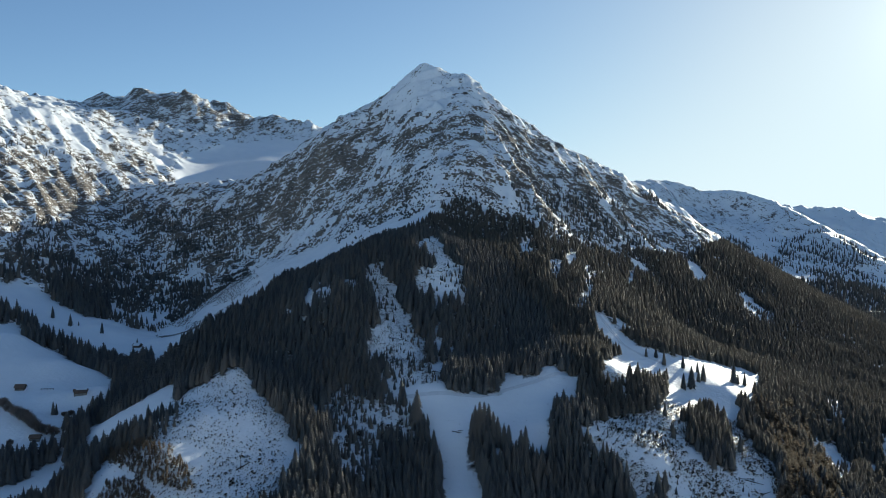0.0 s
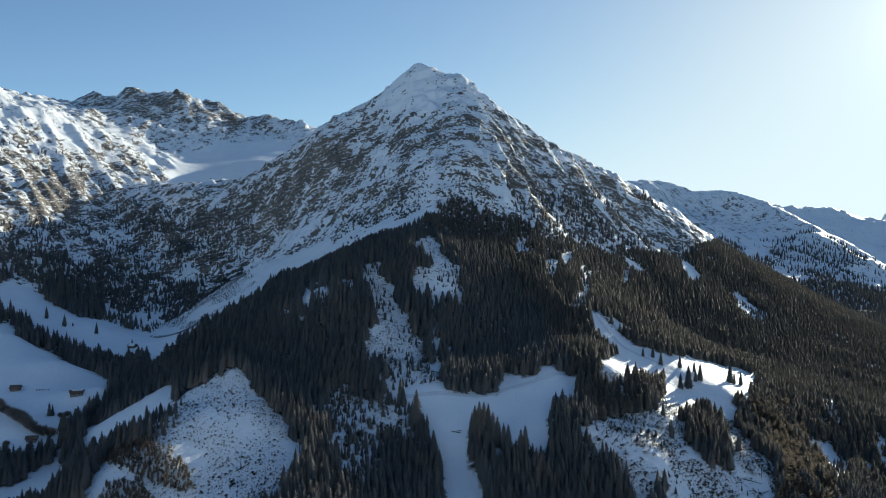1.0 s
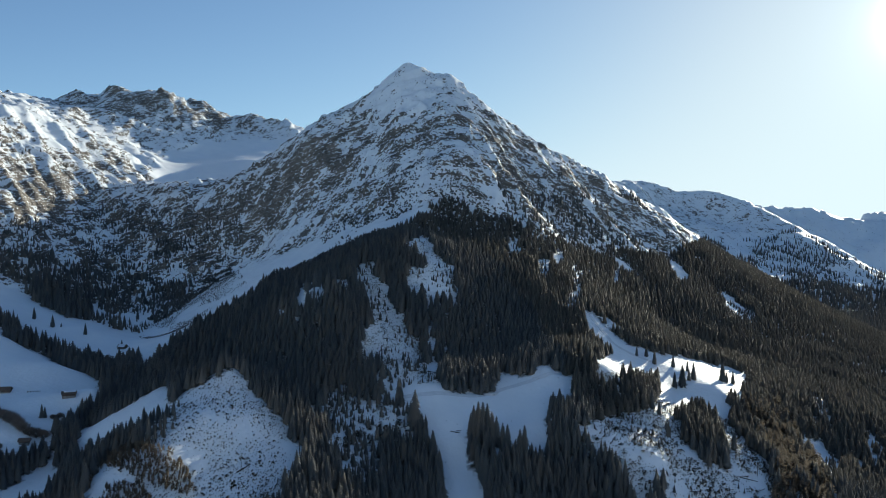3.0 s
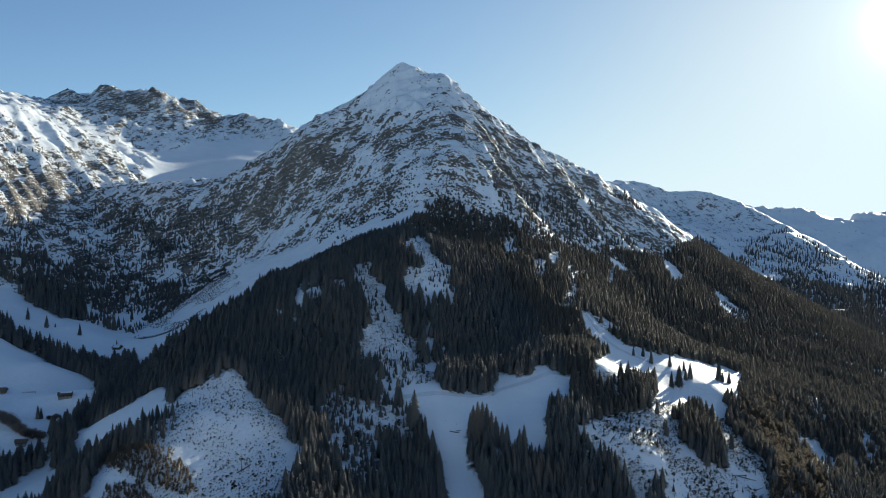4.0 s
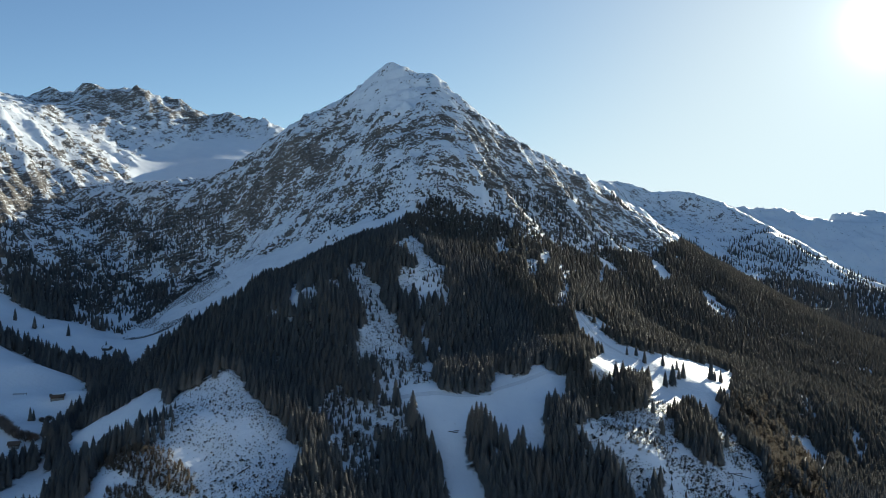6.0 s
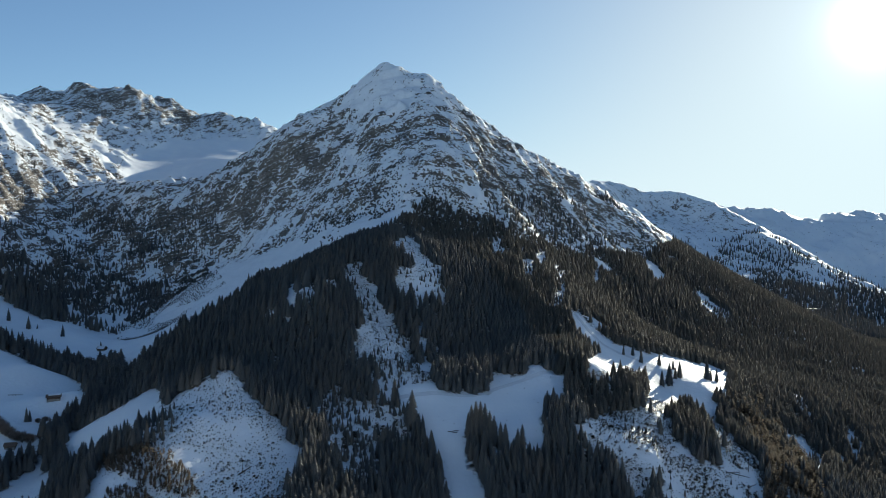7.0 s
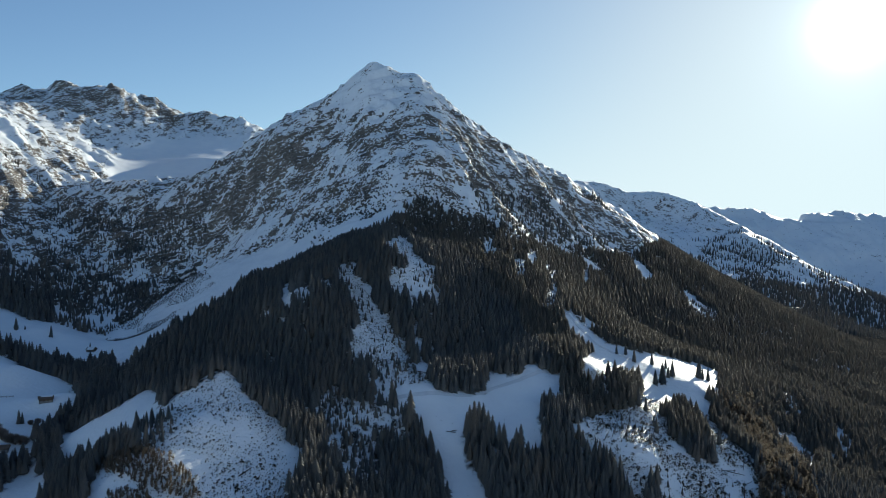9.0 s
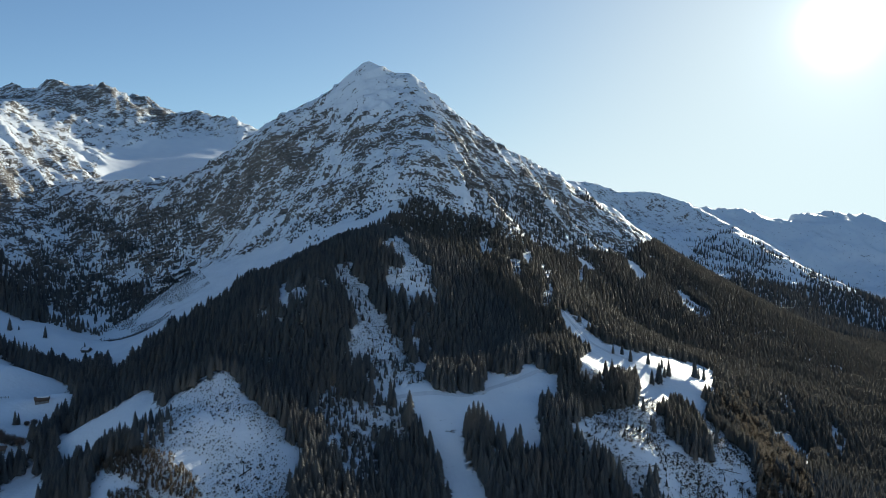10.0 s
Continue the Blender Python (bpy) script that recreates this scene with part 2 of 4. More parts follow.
WOODS["hill"] = [(20, 965), (58, 960), (99, 958), (154, 1006), (246, 1102), (329, 1174), (393, 1260), (477, 1389), (600, 1660), (1000, 1720), (1260, 1750), (1180, 1300), (800, 560), (420, 400), (-330, 400), (-228, 464), (-246, 533), (-241, 547), (-220, 548), (-269, 651), (-285, 690), (-262, 722), (-232, 738), (-190, 760), (-158, 800), (-107, 846), (-40, 885), (-10, 925)]
WOODS["belt"] = [(-478, 862), (-458, 871), (-412, 794), (-391, 820), (-312, 742), (-265, 659), (-266, 627), (-269, 600), (-270, 583), (-212, 438), (-190, 423), (-206, 526), (-262, 720), (-291, 789), (-339, 820), (-399, 850), (-451, 881), (-499, 900)]
WOODS["corner"] = [(-314, 567), (-296, 578), (-286, 584), (-280, 577), (-289, 556), (-299, 539)]
WOODS["gorge"] = [(-277, 661), (-276, 649), (-281, 639), (-285, 623), (-285, 609), (-281, 594), (-278, 579), (-269, 569), (-272, 585), (-264, 600), (-248, 613), (-232, 627), (-220, 641), (-206, 656), (-230, 712), (-262, 712)]
WOODS["cliff_wood"] = [(-498, 993), (-483, 1013), (-443, 1055), (-409, 978), (-428, 954), (-463, 972)]
WOODS["cliff_wood_b"] = [(-552, 996), (-541, 1001), (-528, 983), (-540, 975)]
WOODS["range_foot"] = [(560, 1750), (1000, 1700), (1300, 1690), (1600, 1850), (1900, 2250), (1700, 2330), (1400, 2300), (1100, 2190), (800, 2080), (600, 1950)]
CLEARINGS = {}
CLEARINGS["knoll"] = [(-147, 566), (-140, 562), (-137, 557), (-131, 547), (-123, 541), (-115, 538), (-108, 532), (-102, 525), (-97, 515), (-91, 505), (-90, 473), (-90, 459), (-94, 449), (-102, 450), (-106, 420), (-120, 410), (-145, 410), (-165, 410), (-182, 420), (-200, 435), (-203, 468), (-210, 510), (-197, 489), (-182, 476), (-178, 486), (-182, 548), (-165, 540), (-161, 547), (-154, 554)]
CLEARINGS["strip"] = [(-196, 597), (-208, 612), (-215, 609), (-225, 602), (-238, 600), (-245, 597), (-269, 629), (-266, 590), (-244, 543), (-235, 537), (-225, 528), (-214, 523), (-208, 524), (-186, 489), (-176, 482), (-184, 551)]
CLEARINGS["gully"] = [(-76, 754), (-74, 769), (-64, 776), (-56, 780), (-53, 776), (-59, 765), (-58, 755), (-50, 745), (-44, 731), (-38, 725), (-35, 714), (-25, 715), (-22, 702), (-28, 691), (-20, 679), (-14, 675), (-10, 644), (-8, 627), (2, 603), (-35, 592), (-35, 585), (-39, 596), (-44, 606), (-50, 614), (-57, 621), (-65, 625), (-63, 636), (-56, 663), (-55, 679), (-59, 699), (-64, 718), (-70, 733)]
CLEARINGS["top"] = [(-28, 811), (-18, 832), (-4, 867), (-3, 815), (3, 798), (11, 791), (22, 792), (23, 766), (23, 729), (18, 736), (12, 741), (3, 735), (-8, 730), (-14, 737), (-22, 730), (-29, 733), (-29, 764), (-23, 771), (-13, 767), (-8, 774), (-12, 789), (-19, 794), (-27, 796)]
CLEARINGS["meadow"] = [(-35, 598), (-22, 601), (-9, 610), (2, 612), (3, 593), (11, 594), (18, 601), (22, 613), (25, 603), (34, 607), (41, 616), (46, 626), (51, 644), (59, 636), (78, 636), (92, 646), (99, 641), (110, 636), (98, 598), (89, 589), (81, 583), (76, 568), (73, 552), (72, 545), (61, 528), (50, 531), (37, 529), (28, 550), (18, 545), (19, 535), (18, 523), (21, 511), (24, 496), (34, 420), (-4, 420), (-1, 508), (-3, 525), (-7, 538), (-10, 554), (-15, 565), (-22, 572), (-31, 576), (-36, 578)]
CLEARINGS["thicket"] = [(-82, 587), (-76, 595), (-68, 596), (-64, 587), (-49, 588), (-47, 578), (-35, 577), (-23, 572), (-21, 547), (-31, 542), (-43, 537), (-44, 524), (-34, 517), (-41, 501), (-51, 488), (-61, 488), (-66, 501), (-72, 516), (-76, 537)]
CLEARINGS["nook_a"] = [(-106, 685), (-107, 736), (-97, 729), (-91, 673), (-102, 670)]
CLEARINGS["nook_b"] = [(-8, 725), (-4, 726), (-4, 648), (5, 648), (5, 688), (9, 690), (7, 620), (-5, 610), (-9, 630)]
CLEARINGS["nook_c"] = [(-141, 713), (-136, 712), (-127, 689), (-125, 666), (-133, 673)]
CLEARINGS["nook_d"] = [(-96, 735), (-89, 746), (-80, 754), (-77, 724), (-84, 688)]
CLEARINGS["nook_e"] = [(-132, 760), (-121, 755), (-113, 742), (-106, 672), (-118, 677)]
CLEARINGS["nook_f"] = [(-93, 570), (-86, 577), (-83, 551), (-85, 535), (-89, 537)]
CLEARINGS["sunny"] = [(144, 779), (159, 795), (163, 774), (174, 760), (187, 740), (204, 744), (218, 748), (242, 770), (258, 781), (288, 807), (318, 822), (325, 805), (262, 676), (252, 676), (242, 647), (235, 621), (230, 595), (237, 587), (235, 564), (226, 520), (212, 440), (150, 440), (146, 486), (135, 477), (124, 481), (117, 490), (114, 507), (108, 519), (101, 529), (92, 536), (95, 556), (108, 565), (120, 586), (135, 594), (146, 597), (159, 603), (175, 631), (186, 660), (192, 690), (173, 655), (161, 651), (152, 648), (139, 628), (124, 626), (131, 657), (154, 704), (154, 725), (150, 741), (146, 760)]
CLEARINGS["streak_a"] = [(431, 1175), (454, 1202), (457, 1178), (468, 1162), (477, 1142), (448, 1088), (432, 1092), (419, 1102)]
CLEARINGS["streak_b"] = [(369, 1236), (382, 1250), (390, 1222), (393, 1186), (366, 1128), (355, 1147)]
CLEARINGS["streak_c"] = [(161, 935), (179, 956), (168, 893), (165, 861), (148, 806), (143, 783), (129, 761), (125, 773), (144, 824), (156, 883)]
CLEARINGS["streak_d"] = [(84, 913), (97, 927), (105, 925), (95, 878), (83, 869)]
CLEARINGS["streak_e"] = [(116, 892), (136, 917), (127, 856), (114, 834), (108, 833)]
CLEARINGS["streak_i"] = [(143, 941), (159, 960), (151, 910), (135, 878)]
CLEARINGS["streak_f"] = [(323, 687), (331, 695), (333, 680), (335, 672), (343, 673), (341, 661), (296, 583), (290, 586), (294, 611), (298, 635)]
CLEARINGS["streak_g"] = [(369, 778), (395, 805), (389, 774), (352, 711), (342, 706), (349, 727)]
CLEARINGS["streak_h"] = [(388, 712), (404, 723), (395, 699), (382, 676), (318, 577), (323, 591), (374, 675), (382, 695)]
CLEARINGS["streak_j"] = [(360, 674), (365, 672), (316, 586), (301, 569)]
CLEARINGS["streak_k"] = [(373, 745), (379, 746), (358, 704), (350, 698)]
CLEARINGS["streak_l"] = [(240, 1039), (250, 1048), (241, 1006), (227, 984)]
ISLES = {}
ISLES["isle_a"] = [(189, 620), (207, 650), (218, 654), (227, 646), (214, 602), (212, 597), (208, 576), (202, 560), (192, 548), (186, 552), (186, 563), (180, 570), (177, 586), (185, 612)]
ISLES["isle_b"] = [(134, 512), (143, 514), (143, 498), (149, 499), (140, 486), (128, 491)]
ISLES["isle_d"] = [(95, 548), (104, 540), (112, 530), (120, 518), (124, 502), (131, 492), (140, 486), (140, 436), (80, 436), (84, 520)]
ISLES["isle_c"] = [(95, 544), (109, 521), (117, 505), (130, 489), (133, 476), (90, 463), (83, 511)]
# x, y and height of trees that stand alone
LONE_A = [(-30, 577, 19), (-28, 575, 15), (-18, 555, 27), (198, 716, 13), (216, 719, 12), (205, 681, 14), (213, 685, 20), (228, 716, 10), (228, 700, 16), (223, 697, 11), (263, 723, 19), (268, 726, 11), (277, 734, 13), (214, 575, 13), (194, 728, 10)]
LONE_B = [(184, 724, 9), (-445, 911, 14), (-417, 894, 14), (-409, 897, 5), (-379, 888, 13), (-402, 997, 10), (-389, 986, 15), (-378, 971, 17), (-373, 973, 21), (-375, 994, 14), (-372, 1032, 13), (-336, 878, 5), (-305, 625, 11), (-303, 626, 9), (-217, 543, 8)]
LONE_C = [(-214, 541, 8), (-206, 536, 10), (-193, 523, 14), (-187, 524, 9), (-182, 517, 11), (-175, 511, 8), (-166, 477, 8), (-174, 524, 5), (-172, 527, 5), (163, 606, 15), (167, 601, 11), (166, 576, 12), (-385, 982, 10), (-66, 653, 14), (-105, 662, 7)]
LONE_D = [(22, 544, 23), (25, 543, 27), (28, 542, 28), (31, 541, 28), (34, 540, 24), (37, 540, 21), (20, 545, 17), (41, 537, 19), (44, 535, 20), (52, 532, 21), (55, 532, 24)]
BUSHES = [(-330, 618, 12), (-318, 608, 13), (-309, 601, 10), (-296, 597, 11), (-340, 626, 10), (-352, 640, 9), (-348, 634, 11), (-323, 612, 13), (-313, 604, 12), (-306, 599, 11), (-301, 597, 10), (-293, 629, 6), (-297, 626, 5), (-291, 598, 10), (-315, 581, 6)]
FELLED = [(-31, 691, 40), (-24, 688, -35), (-19, 699, 60), (-39, 661, 20), (-11, 643, 80), (-4, 623, 10), (8, 548, 0), (12, 549, 8), (11, 547, -10), (207, 546, 10), (212, 544, -8), (226, 570, 40), (216, 535, 30), (187, 512, 70), (194, 507, -30), (197, 502, 15), (-129, 554, 25), (-119, 476, 60)]
SNAGS = [(190, 513, 8), (193, 501, 14), (206, 519, 13), (207, 508, 14), (227, 543, 12), (214, 508, 15), (226, 523, 13), (180, 504, 9), (220, 549, 10), (204, 495, 14), (-120, 473, 8), (-144, 538, 5), (-164, 533, 5), (-90, 501, 11), (-74, 588, 10), (-69, 585, 12), (-15, 678, 11), (-22, 684, 10)]
TRACK_A = [(-59, 579), (-39, 582), (-18, 584), (3, 590), (28, 598), (50, 613), (78, 626), (103, 643)]
TRACK_B = [(-122, 438), (-115, 445), (-104, 453), (-96, 463)]
TRACK_C = [(152, 781), (159, 760), (166, 732), (182, 724), (201, 718)]
LINES = ("crest_west", "crest_east", "rib", "scree", "spur_crest", "knoll_crest", "strip_crest", "knoll_edge", "gully", "massif_spur", "massif_crest", "range_crest", "range_back", "far_crest")


def lattice(ix, iy, seed):
    n = (ix.astype(np.int64) * 374761393 + iy.astype(np.int64) * 668265263 + seed * 974634777) & 0xFFFFFFFF
    n = ((n ^ (n >> 13)) * 1274126177) & 0xFFFFFFFF
    return ((n ^ (n >> 16)) & 0xFFFF) / 65535.0


def value_noise(x, y, seed=0):
    """Smooth noise from 0 to 1 on a unit lattice."""
    ix, iy = np.floor(x), np.floor(y)
    fx, fy = x - ix, y - iy
    fx, fy = fx * fx * fx * (fx * (6 * fx - 15) + 10), fy * fy * fy * (fy * (6 * fy - 15) + 10)
    a, b = lattice(ix, iy, seed), lattice(ix + 1, iy, seed)
    c, d = lattice(ix, iy + 1, seed), lattice(ix + 1, iy + 1, seed)
    return a + (b - a) * fx + (c - a) * fy + (a - b - c + d) * fx * fy


def fbm(x, y, size, octaves=4, seed=0, gain=0.5):
    total, amp, norm = 0.0, 1.0, 0.0
    for k in range(octaves):
        s = 2.03 ** k / size
        total = total + amp * value_noise(x * s + 17.3 * k, y * s - 9.1 * k, seed + k)
        norm += amp
        amp *= gain
    return total / norm


def ridged(x, y, size, octaves=5, seed=0):
    total, amp, norm = 0.0, 1.0, 0.0
    for k in range(octaves):
        s = 2.07 ** k / size
        v = 1 - np.abs(2 * value_noise(x * s + 3.7 * k, y * s + 5.9 * k, seed + k) - 1)
        total = total + amp * v * v
        norm += amp
        amp *= 0.55
    return total / norm


def smooth(a, b, v):
    w = np.clip((v - a) / (b - a), 0, 1)
    return w * w * (3 - 2 * w)


def relief_knots():
    knots = []
    for key, pts in PLAN.items():
        knots += pts
        if key in LINES:
            for p, q in zip(pts, pts[1:]):
                n = int(math.dist(p, q) // 45)
                knots += [tuple(p[c] + (q[c] - p[c]) * (i + 1) / (n + 1) for c in range(3)) for i in range(n)]
    uniq = {}
    for p in knots:
        uniq[(round(p[0] / 8), round(p[1] / 8))] = p
    return np.array(list(uniq.values()), float)


KNOTS = relief_knots()
SOFT = 12.0


def relief_weights():
    d = np.hypot(KNOTS[:, None, 0] - KNOTS[None, :, 0], KNOTS[:, None, 1] - KNOTS[None, :, 1])
    n = len(KNOTS)
    a = np.zeros((n + 3, n + 3))
    a[:n, :n] = np.sqrt(d * d + SOFT * SOFT) - 0.8 * np.eye(n) * 2
    a[:n, n:] = a[n:, :n].T
    lin = np.c_[np.ones(n), KNOTS[:, :2] / 1000]
    a[:n, n:], a[n:, :n] = lin, lin.T
    return np.linalg.solve(a, np.r_[KNOTS[:, 2], np.zeros(3)])


WEIGHTS = relief_weights()


def base_height(x, y):
    """The broad lie of the land between the lines of the plan."""
    z = WEIGHTS[-3] + WEIGHTS[-2] * x / 1000 + WEIGHTS[-1] * y / 1000
    for (kx, ky, _), w in zip(KNOTS, WEIGHTS[:-3]):
        z = z + w * np.sqrt((x - kx) ** 2 + (y - ky) ** 2 + SOFT * SOFT)
    return z


def inside(x, y, poly):
    """Whether points lie in a polygon of the plan."""
    hit = np.zeros(np.shape(x), bool)
    for (x0, y0), (x1, y1) in zip(poly, poly[1:] + poly[:1]):
        if y0 != y1:
            hit ^= ((y0 > y) != (y1 > y)) & (x < (x1 - x0) * (y - y0) / (y1 - y0) + x0)
    return hit


def blurred(x, y, polys, reach):
    """Share of nine points round each place that lie in any of the polygons."""
    total = 0.0
    for dx, dy in ((0, 0), (1, 0), (-1, 0), (0, 1.4), (0, -1.4), (0.6, 0.8), (-0.6, 0.8), (0.6, -0.8), (-0.6, -0.8)):
        hit = np.zeros(np.shape(x), bool)
        for p in polys:
            hit |= inside(x + dx * reach, y + dy * reach, p)
        total = total + hit
    return total / 9.0


def rockiness(x, y, z):
    """1 on the bare faces above the woods, 0 on meadows and in the woods."""
    wx, wy = x + 30 * (fbm(x, y, 60, 3, 5) - 0.5), y + 40 * (fbm(x, y, 60, 3, 8) - 0.5)
    return blurred(wx, wy, ROCKS.values(), 13) * (1 - blurred(wx, wy, [SNOWY["bowl"]], 14))


def height(x, y):
    z = base_height(x, y)
    rock = rockiness(x, y, z)
    calm = 1 - 0.75 * np.exp(-((x + 34) ** 2 + (y - 1311) ** 2) / 60.0 ** 2)
    east = smooth(300, 600, x) * smooth(1900, 2200, y)
    dist = calm + smooth(1700, 2300, y) * 0.25 * (1 - east) - 0.35 * calm * east
    spur = smooth(-330, -450, x) * smooth(1000, 1100, y) * (1 - smooth(1720, 1850, y))
    dist = dist * (1 - 0.35 * spur)
    # gullies and ribs
    z = z + rock * dist * (22 * (ridged(x + 0.15 * y, y * 0.6, 95, 5, 11) - 0.42) + 9 * (ridged(x, y, 24, 4, 31) - 0.42))
    crestwise, down = 0.77 * x + 0.64 * y + 40 * (fbm(x, y, 90, 3, 36) - 0.5), 0.64 * x - 0.77 * y
    z = z + rock * spur * (24 * (ridged(crestwise, 0.28 * down, 70, 4, 35) - 0.45) + 10 * (ridged(crestwise, 0.45 * down, 24, 3, 38) - 0.45))
    # ribs and gullies that run down from the summit
    away = np.hypot(x + 34, y - 1311)
    turn = np.arctan2(x + 34, 1311 - y)
    z = z + rock * smooth(1500, 1350, y) * smooth(40, 160, away) * (1 - smooth(520, 640, away)) * (17 * (ridged(turn * 260 + 9 * (fbm(x, y, 40, 2, 61) - 0.5), away * 0.16, 52, 4, 37) - 0.45) + 8 * (ridged(turn * 260, away * 0.3, 19, 3, 47) - 0.45))
    z = z + rock * smooth(1500, 1800, x) * smooth(3300, 3900, y) * 110 * (ridged(x, 0.6 * y, 330, 5, 43) - 0.62)
    # ribs of the range across the valley
    z = z + rock * east * 30 * (ridged(0.85 * x + 0.5 * y, 0.3 * (0.5 * x - 0.85 * y), 150, 4, 67) - 0.5)
    # broken towers along the far crest
    z = z + rock * smooth(1950, 2120, y) * (1 - smooth(2500, 2700, y)) * smooth(260, 380, z) * 13 * (ridged(x, 0.45 * y, 46, 4, 41) - 0.5)
    # ledges along beds that dip away from the middle rib
    for step, keep, tilt in ((23.0, 0.5, 0.3), (8.5, 0.85, 0.36)):
        bed = z + tilt * np.sqrt((x - 30) ** 2 + 900) - 0.12 * y + 12 * fbm(x, y, 50, 3, 51)
        k = rock * keep * smooth(0.28, 0.58, fbm(x, y, 60, 3, 71))
        z = z - k * step / (2 * math.pi) * np.sin(2 * math.pi * bed / step)
    # hollows and swells of the slopes
    return z + (1 - rock) * (5 * (fbm(x, y, 60, 4, 91) - 0.5) + 1.1 * (fbm(x, y, 9, 3, 95) - 0.5))
# ---- materials ----
def material(name):
    m = bpy.data.materials.new(name)
    m.use_nodes = True
    t = m.node_tree
    return m, t, t.nodes["Principled BSDF"]


def node(t, kind, **values):
    n = t.nodes.new(kind)
    for key, value in values.items():
        if key in n.inputs:
            n.inputs[key].default_value = value
    return n


def noise_node(t, co, scale, detail=4.0, rough=0.55):
    n = node(t, "ShaderNodeTexNoise", Scale=scale, Detail=detail, Roughness=rough)
    t.links.new(co, n.inputs["Vector"])
    return n.outputs[0]


def maths(t, op, a, b=0.0, c=0.0):
    n = t.nodes.new("ShaderNodeMath")
    n.operation = op
    for i, v in enumerate((a, b, c)):
        if isinstance(v, (int, float)):
            n.inputs[i].default_value = v
        else:
            t.links.new(v, n.inputs[i])
    return n.outputs[0]


def ramp(t, fac, stops):
    n = t.nodes.new("ShaderNodeValToRGB")
    while len(n.color_ramp.elements) < len(stops):
        n.color_ramp.elements.new(0.5)
    for e, (p, c) in zip(n.color_ramp.elements, stops):
        e.position, e.color = p, (*c, 1)
    t.links.new(fac, n.inputs[0])
    return n.outputs[0]


def mix(t, fac, a, b):
    n = t.nodes.new("ShaderNodeMix")
    n.data_type = "RGBA"
    for sock, v in ((n.inputs[0], fac), (n.inputs[6], a), (n.inputs[7], b)):
        if isinstance(v, tuple):
            sock.default_value = (*v, 1)
        elif isinstance(v, (int, float)):
            sock.default_value = v
        else:
            t.links.new(v, sock)
    return n.outputs[2]


def mountain_material(name):
    """Snow lying on the flatter rock, grey banded limestone on the steep, brown litter under the woods."""
    m, t, bsdf = material(name)
    geo = t.nodes.new("ShaderNodeNewGeometry")
    co = geo.outputs["Position"]
    zone = t.nodes.new("ShaderNodeAttribute")
    zone.attribute_name = "zone"            # x: rock, y: woodland litter, z: how much snow lies
    sep = t.nodes.new("ShaderNodeSeparateColor")
    t.links.new(zone.outputs["Color"], sep.inputs[0])
    rock, litter, snowfall = sep.outputs[0], sep.outputs[1], sep.outputs[2]
    nz = t.nodes.new("ShaderNodeSeparateXYZ")
    t.links.new(geo.outputs["Normal"], nz.inputs[0])
    # beds of limestone that dip away from the middle rib
    at = t.nodes.new("ShaderNodeSeparateXYZ")
    t.links.new(co, at.inputs[0])
    off = maths(t, "SUBTRACT", at.outputs[0], 30.0)
    dome = maths(t, "SQRT", maths(t, "ADD", maths(t, "MULTIPLY", off, off), 900.0))
    bed = maths(t, "ADD", at.outputs[2], maths(t, "MULTIPLY", dome, 0.33))
    beds = t.nodes.new("ShaderNodeCombineXYZ")
    t.links.new(maths(t, "MULTIPLY", at.outputs[0], 0.16), beds.inputs[0])
    t.links.new(maths(t, "MULTIPLY", at.outputs[1], 0.16), beds.inputs[1])
    t.links.new(bed, beds.inputs[2])
    n_band = noise_node(t, beds.outputs[0], 0.23, 6, 0.66)
    n_mid = noise_node(t, co, 0.035, 6, 0.62)
    n_fine = noise_node(t, co, 0.26, 2.5, 0.55)
    n_rub = noise_node(t, co, 0.12, 3.5, 0.6)
    # runnels that carry snow straight down the flanks
    fall = t.nodes.new("ShaderNodeCombineXYZ")
    t.links.new(maths(t, "ADD", dome, maths(t, "MULTIPLY", at.outputs[2], 0.62)), fall.inputs[0])
    t.links.new(maths(t, "MULTIPLY", at.outputs[1], 0.35), fall.inputs[1])
    t.links.new(maths(t, "MULTIPLY", at.outputs[2], 0.12), fall.inputs[2])
    n_run = noise_node(t, fall.outputs[0], 0.085, 5, 0.62)
    # snow stays where slope, bedding and chance allow
    s = maths(t, "MULTIPLY", nz.outputs[2], 1.25)
    s = maths(t, "ADD", s, maths(t, "MULTIPLY", maths(t, "SUBTRACT", n_band, 0.5), 1.9))
    s = maths(t, "ADD", s, maths(t, "MULTIPLY", maths(t, "SUBTRACT", n_run, 0.5), 3.2))
    s = maths(t, "ADD", s, maths(t, "MULTIPLY", maths(t, "SUBTRACT", n_mid, 0.5), 2.8))
    s = maths(t, "ADD", s, maths(t, "MULTIPLY", maths(t, "SUBTRACT", n_rub, 0.5), 1.5))
    s = maths(t, "ADD", s, maths(t, "MULTIPLY", maths(t, "SUBTRACT", n_fine, 0.5), 2.2))
    s = maths(t, "ADD", s, maths(t, "SUBTRACT", maths(t, "MULTIPLY", snowfall, 2.0), 1.0))
    # thin white lines where snow rests on single ledges
    sway = maths(t, "ADD", bed, maths(t, "ADD", maths(t, "MULTIPLY", n_rub, 9.0), maths(t, "MULTIPLY", n_mid, 50.0)))
    ledge = maths(t, "MULTIPLY", maths(t, "SUBTRACT", 0.22, maths(t, "FRACT", maths(t, "MULTIPLY", sway, 0.12))), 8.0)
    ledge.node.use_clamp = True
    s = maths(t, "ADD", s, maths(t, "MULTIPLY", ledge, maths(t, "MULTIPLY", maths(t, "SUBTRACT", n_fine, 0.22), 2.8)))
    lies = maths(t, "MULTIPLY", maths(t, "SUBTRACT", s, 0.86), 26.0)
